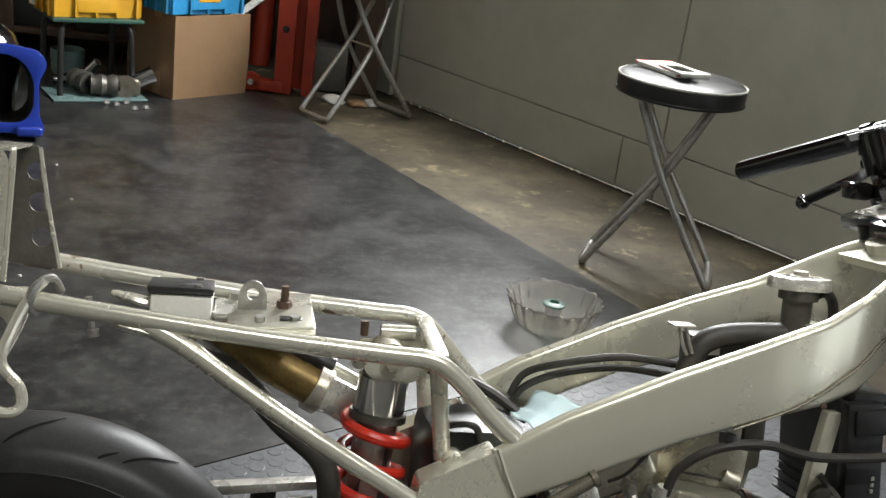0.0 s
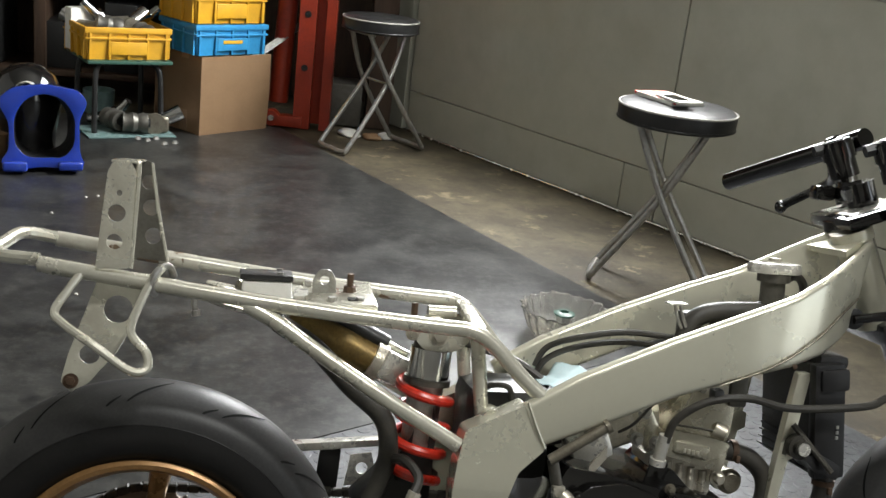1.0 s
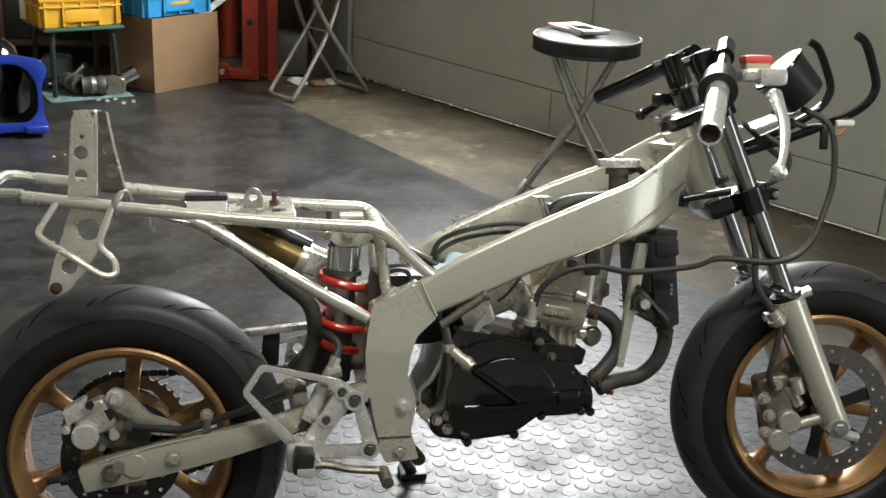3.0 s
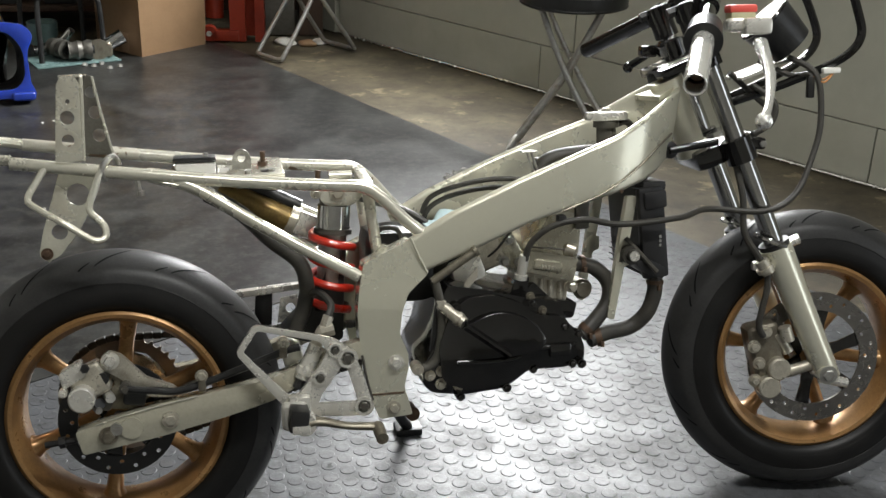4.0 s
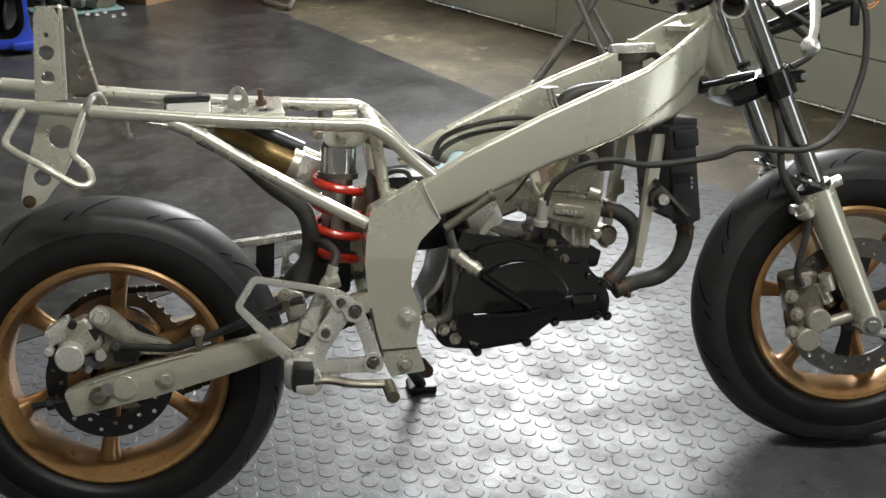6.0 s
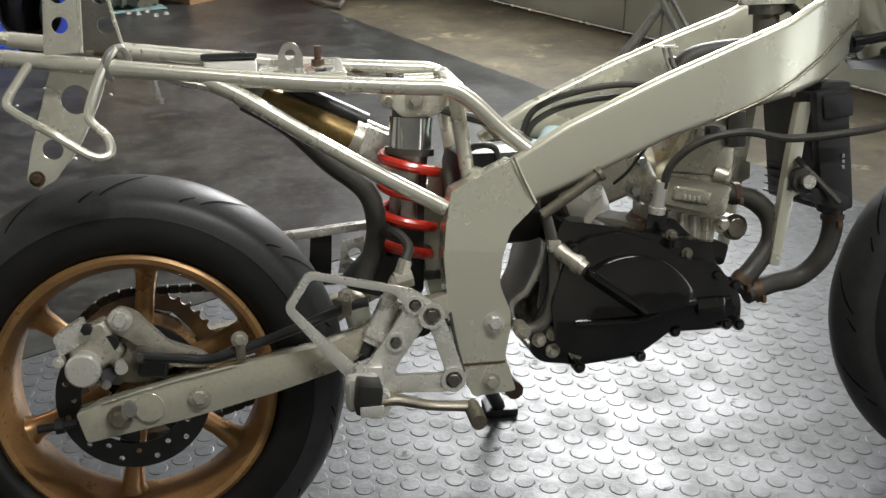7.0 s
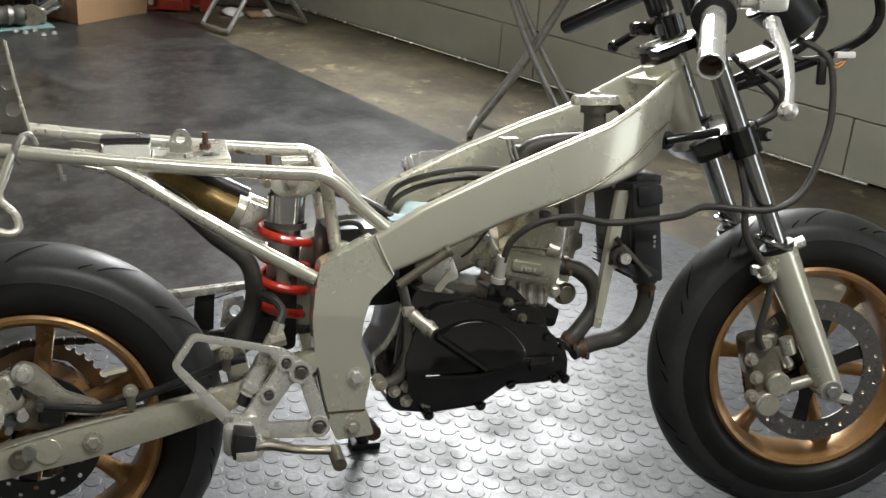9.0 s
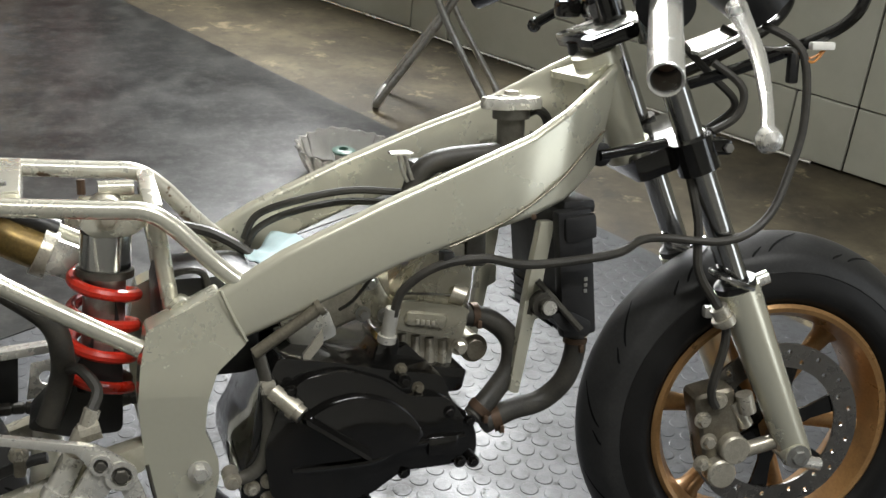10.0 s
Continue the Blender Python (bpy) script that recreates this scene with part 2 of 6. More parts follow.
def concrete():
    m, nt, b = material("stained_concrete")
    n1, n2, n3, n4 = noise_tex(nt, 2.6, 9, 0.7, space="Position"), noise_tex(nt, 60, 8, 0.75, space="Position"), noise_tex(nt, 6.5, 11, 0.76, space="Position"), noise_tex(nt, 15, 10, 0.75, space="Position")
    c = ramp(nt, n1, [(0.36, (0.030, 0.023, 0.013)), (0.50, (0.066, 0.053, 0.031)), (0.64, (0.115, 0.095, 0.058))])
    d = ramp(nt, n4, [(0.32, (0.8, 0.8, 0.8)), (0.46, (0, 0, 0))])
    c1 = mix(nt, d, c, (0.026, 0.022, 0.016))
    q = ramp(nt, n3, [(0.57, (0, 0, 0)), (0.63, (0.9, 0.9, 0.9))])
    c2 = mix(nt, q, c1, (0.21, 0.17, 0.105))
    g = ramp(nt, n2, [(0.60, (0, 0, 0)), (0.74, (0.7, 0.7, 0.7))])
    nt.links.new(mix(nt, g, c2, (0.17, 0.145, 0.10)), b.inputs["Base Color"])
    b.inputs["Roughness"].default_value = 0.66
    bump(nt, b, n4, 0.4, 0.003)
    return m


M["mat"], M["studs"], M["concrete"] = mat_rubber(), dot_rubber(), concrete()


# ---- mesh helpers ----
def part(name, bm, mat, parent=None, label="", smooth=35):
    me = bpy.data.meshes.new(name)
    bmesh.ops.recalc_face_normals(bm, faces=bm.faces[:])
    for f in bm.faces:
        f.smooth = True
    bm.to_mesh(me)
    bm.free()
    me.set_sharp_from_angle(angle=radians(smooth))
    me.materials.append(mat)
    ob = new(name, me)
    ob.parent = parent
    return tagged(ob, label) if label else ob


def thing(name, label, category, m=None, group="", kind=""):
    ob = new(name)
    ob.empty_display_size = 0.05
    if m is not None:
        ob.matrix_world = m
    return tagged(ob, label, category, group, kind)


def spline(pts, per=8, closed=False):
    """Points of a smooth curve through pts."""
    p = [Vector(a) for a in pts]
    n = len(p)
    if n < 3 and not closed:
        return p
    out = []
    for i in range(n if closed else n - 1):
        a, b, c, d = (p[(i + k) % n] if closed else p[min(max(i + k, 0), n - 1)] for k in (-1, 0, 1, 2))
        for j in range(per):
            t = j / per
            out.append(0.5 * ((2 * b) + (c - a) * t + (2 * a - 5 * b + 4 * c - d) * t * t + (3 * b - a - 3 * c + d) * t ** 3))
    if not closed:
        out.append(p[-1])
    return out


def tube(pts, r, n=10, bm=None, per=8, curve=True, closed=False, flat=1.0):
    """A round bar or hose along pts. r: one radius or a list of radii spread along it."""
    bm = bm or bmesh.new()
    c = spline(pts, per, closed) if curve else [Vector(a) for a in pts]
    k = len(c)
    rs = [r] * k if isinstance(r, (int, float)) else [float(np.interp(i / (k - 1), np.linspace(0, 1, len(r)), r)) for i in range(k)]
    ups, rings = None, []
    for i in range(k):
        d = (c[(i + 1) % k] - c[i - 1]) if closed else (c[min(i + 1, k - 1)] - c[max(i - 1, 0)])
        d.normalize()
        if ups is None:
            ups = d.orthogonal().normalized() if abs(d.z) > 0.9 else Vector((0, 0, 1))
        ups = (ups - d * ups.dot(d)).normalized()
        side = d.cross(ups)
        rings.append([bm.verts.new(c[i] + (side * math.cos(a) + ups * math.sin(a) * flat) * rs[i]) for a in (2 * math.pi * j / n for j in range(n))])
    for i in range(k if closed else k - 1):
        a, b = rings[i], rings[(i + 1) % k]
        for j in range(n):
            bm.faces.new((a[j], a[(j + 1) % n], b[(j + 1) % n], b[j]))
    if not closed:
        bm.faces.new(rings[0][::-1])
        bm.faces.new(rings[-1])
    return bm


def rod(a, b, r, n=14, bm=None):
    return tube([a, b], r, n, bm, curve=False)


def lathe(profile, n=48, centre=(0, 0, 0), axis="y", bm=None, closed=False, cap=True):
    """profile: (radius, along) pairs, turned about the axis."""
    bm = bm or bmesh.new()
    c = Vector(centre)
    rings = []
    for r, y in profile:
        ring = []
        for j in range(n):
            a = 2 * math.pi * j / n
            u, v = r * math.cos(a), r * math.sin(a)
            ring.append(bm.verts.new(c + Vector({"y": (u, y, v), "z": (u, v, y), "x": (y, u, v)}[axis])))
        rings.append(ring)
    k = len(rings)
    for i in range(k if closed else k - 1):
        a, b = rings[i], rings[(i + 1) % k]
        for j in range(n):
            bm.faces.new((a[j], a[(j + 1) % n], b[(j + 1) % n], b[j]))
    if not closed and cap:
        if profile[0][0] > 1e-4:
            bm.faces.new(rings[0][::-1])
        if profile[-1][0] > 1e-4:
            bm.faces.new(rings[-1])
    bmesh.ops.remove_doubles(bm, verts=bm.verts[:], dist=1e-6)
    return bm


def rounded(pts, r, per=4):
    """A 2D outline with its corners rounded."""
    out = []
    n = len(pts)
    for i in range(n):
        a, b, c = Vector(pts[i - 1]), Vector(pts[i]), Vector(pts[(i + 1) % n])
        u, v = a - b, c - b
        k = min(r, u.length * 0.45, v.length * 0.45)
        p, q = b + u.normalized() * k, b + v.normalized() * k
        for j in range(per + 1):
            t = j / per
            out.append(tuple(p * (1 - t) ** 2 + b * 2 * t * (1 - t) + q * t * t))
    return out


def circle2(cx, cz, r, n=16):
    return [(cx + r * math.cos(2 * math.pi * j / n), cz + r * math.sin(2 * math.pi * j / n)) for j in range(n)]


def plate(outline, y0, y1, holes=(), bevel=0.0015, bm=None):
    """A flat piece in the x-z plane between y0 and y1, with holes through it."""
    own = bmesh.new()
    edges = []
    for loop in (outline, *holes):
        vs = [own.verts.new((x, y0, z)) for x, z in loop]
        edges += [own.edges.new((vs[i - 1], vs[i])) for i in range(len(vs))]
    bmesh.ops.triangle_fill(own, use_beauty=True, use_dissolve=False, edges=edges)
    r = bmesh.ops.extrude_face_region(own, geom=own.faces[:])
    bmesh.ops.translate(own, vec=(0, y1 - y0, 0), verts=[v for v in r["geom"] if isinstance(v, bmesh.types.BMVert)])
    bmesh.ops.recalc_face_normals(own, faces=own.faces[:])
    if bevel:
        sharp = [e for e in own.edges if len(e.link_faces) == 2 and e.calc_face_angle() > 1.0]
        bmesh.ops.bevel(own, geom=sharp, offset=bevel, segments=2, profile=0.6, affect="EDGES", clamp_overlap=True)
    if bm is None:
        return own
    me = bpy.data.meshes.new("t")
    own.to_mesh(me)
    own.free()
    bm.from_mesh(me)
    bpy.data.meshes.remove(me)
    return bm


def block(cx, cy, cz, sx, sy, sz, bevel=0.004, m=None, bm=None, seg=2):
    """A box with rounded edges, placed in bm."""
    own = bmesh.new()
    bmesh.ops.create_cube(own, size=1)
    bmesh.ops.scale(own, vec=(sx, sy, sz), verts=own.verts[:])
    if bevel:
        bmesh.ops.bevel(own, geom=own.edges[:], offset=bevel, segments=seg, profile=0.6, affect="EDGES", clamp_overlap=True)
    bmesh.ops.transform(own, matrix=Matrix.Translation((cx, cy, cz)) @ (m or Matrix()), verts=own.verts[:])
    if bm is None:
        return own
    me = bpy.data.meshes.new("t")
    own.to_mesh(me)
    own.free()
    bm.from_mesh(me)
    bpy.data.meshes.remove(me)
    return bm


def loft(sections, bm=None, cap=True):
    """Skin over closed sections, each a list of as many points."""
    bm = bm or bmesh.new()
    rings = [[bm.verts.new(p) for p in s] for s in sections]
    n = len(rings[0])
    for a, b in zip(rings, rings[1:]):
        for j in range(n):
            bm.faces.new((a[j], a[(j + 1) % n], b[(j + 1) % n], b[j]))
    if cap:
        bm.faces.new(rings[0][::-1])
        bm.faces.new(rings[-1])
    return bm


def bolt(name, parent, x, y, z, r, h=0.008, mat="steel", washer=True):
    """A hexagon bolt head on a washer, facing -y."""
    bm = lathe([(0.0001, y), (r * 1.5, y), (r * 1.5, y - 0.002), (0.0001, y - 0.002)], 20, (x, 0, z)) if washer else bmesh.new()
    lathe([(r, y - 0.001), (r, y - h * 0.85), (r * 0.85, y - h), (0.0001, y - h)], 6, (x, 0, z), bm=bm)
    return part(name, bm, M[mat], parent)


# ---- the motorcycle, in its own frame: rear axle at x = 0, leaning on its side stand ----
LEAN, XF, STEER = -13.14, 1.187, -8.55
AXLE, RIM, TYRE = 0.243, 0.1645, 0.2540
bike = thing("motorcycle", "stripped small motorcycle, bare silver frame, gold wheels, on side stand", "motorcycle", pose(0, 0, 0.006, LEAN, 0, 0))
FRONT = pose(XF, 0, 0.005, 0, 0, STEER)


def fpart(name, bm, mat, label="", smooth=35):
    ob = part(name, bm, mat, bike, label, smooth)
    ob.matrix_basis = FRONT
    return ob


def ring_section(sec, w):
    """A rounded box section of a spar: x, outer y, top z, bottom z, wall width, lean of the section along x."""
    x, yo, zt, zb, dx = sec
    s = 1 if yo < 0 else -1
    r = 0.0085
    yi = yo + s * w
    pts = []
    for (y, z, sy, sz) in ((yo, zb, s, 1), (yo, zt, s, -1), (yi, zt, -s, -1), (yi, zb, -s, 1)):
        k = 4
        # walk order: outer bottom, outer top, inner top, inner bottom
        if (y == yo and z == zb) or (y == yi and z == zt):
            corner = [(y + sy * r * (1 - math.sin(a)), z + sz * r * (1 - math.cos(a))) for a in (math.pi / 2 * j / k for j in range(k + 1))]
        else:
            corner = [(y + sy * r * (1 - math.cos(a)), z + sz * r * (1 - math.sin(a))) for a in (math.pi / 2 * j / k for j in range(k + 1))]
        pts += corner
    zm = (zt + zb) / 2
    return [Vector((x + dx * (z - zm) / max(zt - zb, 1e-3), y, z)) for y, z in pts]


# main spars: x, outer y, top, bottom, lean
SPAR = [(0.462, 0.106, 0.500, 0.447, -0.022), (0.530, 0.107, 0.539, 0.472, -0.020), (0.640, 0.108, 0.588, 0.516, -0.012), (0.730, 0.107, 0.624, 0.542, -0.004),
        (0.800, 0.100, 0.650, 0.558, 0.0), (0.845, 0.089, 0.675, 0.572, 0.004), (0.880, 0.072, 0.698, 0.588, 0.010), (0.905, 0.055, 0.714, 0.604, 0.014), (0.918, 0.044, 0.721, 0.622, 0.018)]
for sgn in (-1, 1):
    dense = []
    for i in range(len(SPAR) - 1):
        for j in range(3):
            a, b, t = SPAR[i], SPAR[i + 1], j / 3
            dense.append([p + (q - p) * t for p, q in zip(a, b)])
    dense.append(list(SPAR[-1]))
    up_, lift = (0.004, 0.005) if sgn < 0 else (0.017, 0.030)
    secs = [ring_section((x, sgn * y, zt + up_, zb - 0.002 + lift, dx), 0.019) for x, y, zt, zb, dx in dense]
    spar = part("frame_spar", loft(secs), M["frame"], bike, "wide pressed silver frame spar with chipped paint", 50)
    # pressed groove along the lower edge, its shade drawn as a thin dark tube
    if sgn < 0:
        rib = [(0.70, -0.1085, 0.537), (0.77, -0.1055, 0.563), (0.83, -0.0955, 0.598), (0.875, -0.0765, 0.632), (0.905, -0.058, 0.650)]
        part("groove_shade_line", tube(rib, 0.0014, 6), M["cast_dark"], spar)

PLATE = [(0.380, 0.470), (0.455, 0.504), (0.481, 0.449), (0.449, 0.420), (0.438, 0.390), (0.434, 0.356), (0.447, 0.322), (0.447, 0.300), (0.440, 0.268), (0.453, 0.221), (0.400, 0.217), (0.387, 0.249), (0.372, 0.326), (0.368, 0.394), (0.372, 0.430)]
for sgn in (-1, 1):
    bm = plate(rounded(PLATE, 0.005), sgn * 0.070, sgn * 0.109, bevel=0.0045)
    bmesh.ops.bisect_plane(bm, geom=bm.verts[:] + bm.edges[:] + bm.faces[:], plane_co=(0.41, 0, 0.398), plane_no=(0.10, 0, 1))
    for v in bm.verts:
        d = v.co.z + 0.10 * (v.co.x - 0.41) - 0.398
        v.co.y -= sgn * (0.05 * d if d > 0 else -0.06 * d)
    body = part("pivot_plate", bm, M["frame"], bike, "silver swing arm pivot plate, folded across the middle", 12)
    if sgn < 0:
        part("weld_seam", tube([(0.455, -0.105, 0.507), (0.466, -0.108, 0.480), (0.480, -0.107, 0.451)], 0.0018, 6), M["frame"], body)
        part("joint_line", block(0.414, -0.1009, 0.259, 0.052, 0.001, 0.0032, 0.0004), M["rust"], body)
        bolt("pivot_bolt", body, 0.427, -0.1037, 0.310, 0.0085, 0.009, "alu")
        part("edge_gap", tube([(0.389, -0.1000, 0.250), (0.380, -0.1022, 0.290), (0.374, -0.1045, 0.326)], 0.0022, 6), M["dark_steel"], body)
        bolt("pivot_bolt", body, 0.422, -0.0992, 0.235, 0.0075, 0.008, "cast")
part("frame_crossmember", tube([(0.42, -0.08, 0.475), (0.42, 0.08, 0.475)], 0.016, 12, curve=False), M["frame"], bike)
part("frame_crossmember", tube([(0.425, -0.08, 0.25), (0.425, 0.08, 0.25)], 0.014, 12, curve=False), M["frame"], bike)

# steering head
HT, HB = Vector((0.918, 0, 0.735)), Vector((0.972, 0, 0.610))
bm = rod(HT, HB, 0.0245, 24)
rod(HT + (HT - HB) * 0.02, HT - (HT - HB) * 0.10, 0.029, 24, bm)
rod(HB, HB + (HT - HB) * 0.12, 0.029, 24, bm)
part("steering_head", bm, M["frame"], bike, "bare silver steering head tube")
part("head_gusset", loft([[Vector((0.884, y, 0.710)), Vector((0.917, y * 0.6, 0.724)), Vector((0.918, y * 0.6, 0.716)), Vector((0.885, y, 0.702))] for y in (-0.052, 0.052)]), M["frame"], bike)

# seat subframe
RAIL = [(-0.125, 0.645), (0.0, 0.629), (0.114, 0.615), (0.227, 0.603), (0.340, 0.594), (0.385, 0.590), (0.414, 0.573), (0.452, 0.535), (0.484, 0.508)]
YR = [0.062, 0.064, 0.066, 0.067, 0.068, 0.069, 0.072, 0.082, 0.092]
STAY = [(0.098, 0.610), (0.142, 0.590), (0.201, 0.552), (0.280, 0.503), (0.374, 0.449)]
sub = part("subframe_rail", tube([(x, -y - 0.005, z - 0.004) for (x, z), y in zip(RAIL, YR)], 0.0098, 16), M["tube"], bike, "scratched silver seat rail tube")
part("subframe_rail", tube([(x, y - 0.006, z + 0.014 - 0.010 * max(0, (x - 0.40) / 0.09)) for (x, z), y in zip(RAIL, YR)], 0.0098, 16), M["rusty_tube"], bike, "scratched silver seat rail tube with rust spots")
for sgn in (-1, 1):
    part("subframe_stay", tube([(x, sgn * (0.067 + 0.030 * i / 4), z) for i, (x, z) in enumerate(STAY)], 0.0096, 14), M["tube"], bike, "silver lower subframe tube, flattened and welded to the rail")
    part("weld_tab", tube([(0.060, sgn * 0.066, 0.612), (0.085, sgn * 0.066, 0.606), (0.120, sgn * 0.067, 0.598), (0.150, sgn * 0.068, 0.588)], [0.006, 0.011, 0.012, 0.010], 10, flat=0.55), M["tube"], bike)
    part("upright_strut", rod((0.396, sgn * 0.050, 0.588), (0.410, sgn * 0.052, 0.478), 0.0092, 14), M["tube"], bike)
part("rail_bridge", block(0.396, -0.004, 0.594, 0.019, 0.124, 0.012, 0.004, Matrix.Rotation(radians(8), 4, "X")), M["tube"], bike)
part("bridge_tab", rod((0.345, 0.020, 0.594), (0.382, 0.020, 0.594), 0.0085, 14), M["tube"], bike)
part("bridge_screw", rod((0.328, 0.024, 0.588), (0.328, 0.024, 0.604), 0.0045, 8), M["rust"], bike)
part("tail_loop", tube([(-0.125, -0.062, 0.645), (-0.165, -0.052, 0.646), (-0.185, -0.030, 0.648), (-0.178, 0.0, 0.655), (-0.160, 0.035, 0.666), (-0.120, 0.056, 0.659)], 0.008, 10), M["tube"], bike, "bent silver rod closing the tail of the subframe")

# seat cowl bracket of folded sheet, with lightening holes
holes = [circle2(-0.040, 0.705, 0.010), circle2(-0.041, 0.672, 0.009), circle2(-0.038, 0.728, 0.0035, 10)]
seat_bracket = part("seat_bracket", plate(rounded([(-0.061, 0.640), (-0.023, 0.642), (-0.020, 0.752), (-0.026, 0.764), (-0.046, 0.764), (-0.052, 0.752)], 0.004), -0.079, -0.076, holes, 0.0006), M["tube"], bike, "folded silver sheet bracket with round lightening holes")
part("bracket_top", block(-0.034, -0.026, 0.764, 0.030, 0.104, 0.003, 0.001), M["tube"], seat_bracket)
# far plate lies in shade: the dark colour stands for it, edge left silver
part("shaded_bracket_side", plate(rounded([(-0.040, 0.645), (0.012, 0.640), (-0.012, 0.764), (-0.040, 0.764)], 0.004), 0.024, 0.027, [circle2(-0.014, 0.738, 0.009), circle2(-0.010, 0.707, 0.010), circle2(-0.006, 0.672, 0.010)], 0.0006), M["dark_steel"], seat_bracket)
part("bracket_edge", tube([(0.012, 0.0255, 0.641), (-0.002, 0.0255, 0.705), (-0.012, 0.0255, 0.762)], 0.0026, 6), M["tube"], seat_bracket)
part("bracket_fold", tube([(-0.022, -0.076, 0.642), (-0.018, -0.074, 0.752), (-0.020, -0.070, 0.764)], 0.003, 6), M["tube"], seat_bracket)
# number plate and lamp hanger below the tail
hanger = part("tail_hanger", plate(rounded([(-0.058, 0.632), (0.000, 0.634), (-0.010, 0.590), (-0.045, 0.528), (-0.066, 0.500), (-0.086, 0.490), (-0.098, 0.500), (-0.090, 0.535)], 0.006), -0.052, -0.049, [circle2(-0.036, 0.590, 0.0165), circle2(-0.066, 0.535, 0.0115)], 0.0006), M["tube"], bike, "perforated silver sheet hanger below the tail")
part("hanger_fold", tube([(0.000, -0.048, 0.632), (-0.012, -0.047, 0.590), (-0.046, -0.047, 0.528), (-0.086, -0.047, 0.490)], 0.0028, 6), M["tube"], hanger)
bolt("hanger_bolt", hanger, -0.086, -0.052, 0.503, 0.006, 0.005, "rust")
HOOK = [(-0.075, -0.070, 0.636), (-0.090, -0.085, 0.612), (-0.100, -0.098, 0.592), (-0.090, -0.105, 0.580), (-0.050, -0.118, 0.556), (-0.014, -0.120, 0.532), (0.004, -0.115, 0.533), (0.003, -0.108, 0.550), (-0.016, -0.100, 0.572), (-0.010, -0.090, 0.600), (0.004, -0.080, 0.632), (0.014, -0.074, 0.645)]
part("luggage_hook", tube(HOOK, 0.0052, 10), M["tube"], bike, "bent silver rod guard hooked over the seat rail")
part("cable_loop", tube([(0.006, -0.066, 0.612), (0.002, -0.082, 0.622), (0.008, -0.080, 0.640), (0.020, -0.066, 0.646), (0.026, -0.052, 0.632)], 0.0042, 8), M["steel"], bike)
part("rail_peg", rod((0.045, 0.0, 0.618), (0.050, 0.0, 0.585), 0.0035, 8, rod((0.051, 0, 0.585), (0.052, 0, 0.578), 0.006, 10)), M["steel"], bike)

# tray between the rails: bolted plate, reservoir box with black lid, threaded stud, lifting tab
tray = part("rail_plate", block(0.226, 0.002, 0.630, 0.086, 0.108, 0.004, 0.0015, Matrix.Rotation(radians(-3), 4, "Y")), M["tube"], bike, "pale silver folded mounting plate across the seat rails")
TILT = Matrix.Translation((0, 0, 0.613)) @ Matrix.Rotation(radians(8.5), 4, "X") @ Matrix.Translation((0, 0, -0.630))
tray.matrix_basis = TILT
part("plate_side", plate(rounded([(0.196, 0.614), (0.268, 0.612), (0.268, 0.632), (0.190, 0.628)], 0.003), -0.056, -0.052, (), 0.001), M["tube"], tray)
part("plate_side", plate(rounded([(0.196, 0.614), (0.268, 0.612), (0.268, 0.632), (0.190, 0.628)], 0.003), 0.054, 0.058, (), 0.001), M["tube"], tray)
part("plate_lip", block(0.268, 0.002, 0.620, 0.004, 0.108, 0.026, 0.001), M["tube"], tray)
part("plate_slot", block(0.246, -0.028, 0.6335, 0.022, 0.012, 0.0015, 0.0005), M["plastic"], tray)
part("plate_slot", block(0.212, 0.030, 0.6325, 0.016, 0.016, 0.0015, 0.0005), M["plastic"], tray)
box_ = part("reservoir_box", block(0.136, 0.018, 0.610, 0.062, 0.056, 0.034, 0.005), M["white"], bike, "small translucent white reservoir with a black lid")
part("lid", block(0.135, 0.018, 0.6310, 0.066, 0.060, 0.008, 0.003), M["plastic"], box_, "black plastic lid")
for y_ in (0.0, 0.044):
    part("lid_screw", lathe([(0.004, 0.6345), (0.004, 0.637), (0.0001, 0.637)], 10, (0.152, y_, 0), "z"), M["steel"], box_)
bm = rod((0.240, 0.008, 0.630), (0.240, 0.008, 0.656), 0.0042, 10)
lathe([(0.008, 0.632), (0.008, 0.640), (0.0001, 0.640)], 6, (0.240, 0.008, 0), "z", bm)
part("threaded_stud", bm, M["rust"], bike, "rusty threaded stud").matrix_basis = TILT
part("lifting_tab", plate(rounded([(0.192, 0.622), (0.222, 0.622), (0.222, 0.648), (0.214, 0.662), (0.200, 0.662), (0.192, 0.648)], 0.006), 0.0, 0.003, [circle2(0.207, 0.648, 0.006)], 0.0005), M["steel"], bike).matrix_basis = TILT
part("rail_latch", block(0.186, 0.012, 0.625, 0.034, 0.05, 0.010, 0.004), M["alu"], bike).matrix_basis = TILT
for x_, y_ in ((0.215, -0.035), (0.250, -0.030), (0.190, 0.035)):
    part("plate_bolt", lathe([(0.0055, 0.630), (0.0055, 0.637), (0.0001, 0.637)], 6, (x_, y_, 0), "z"), M["steel"], bike).matrix_basis = TILT


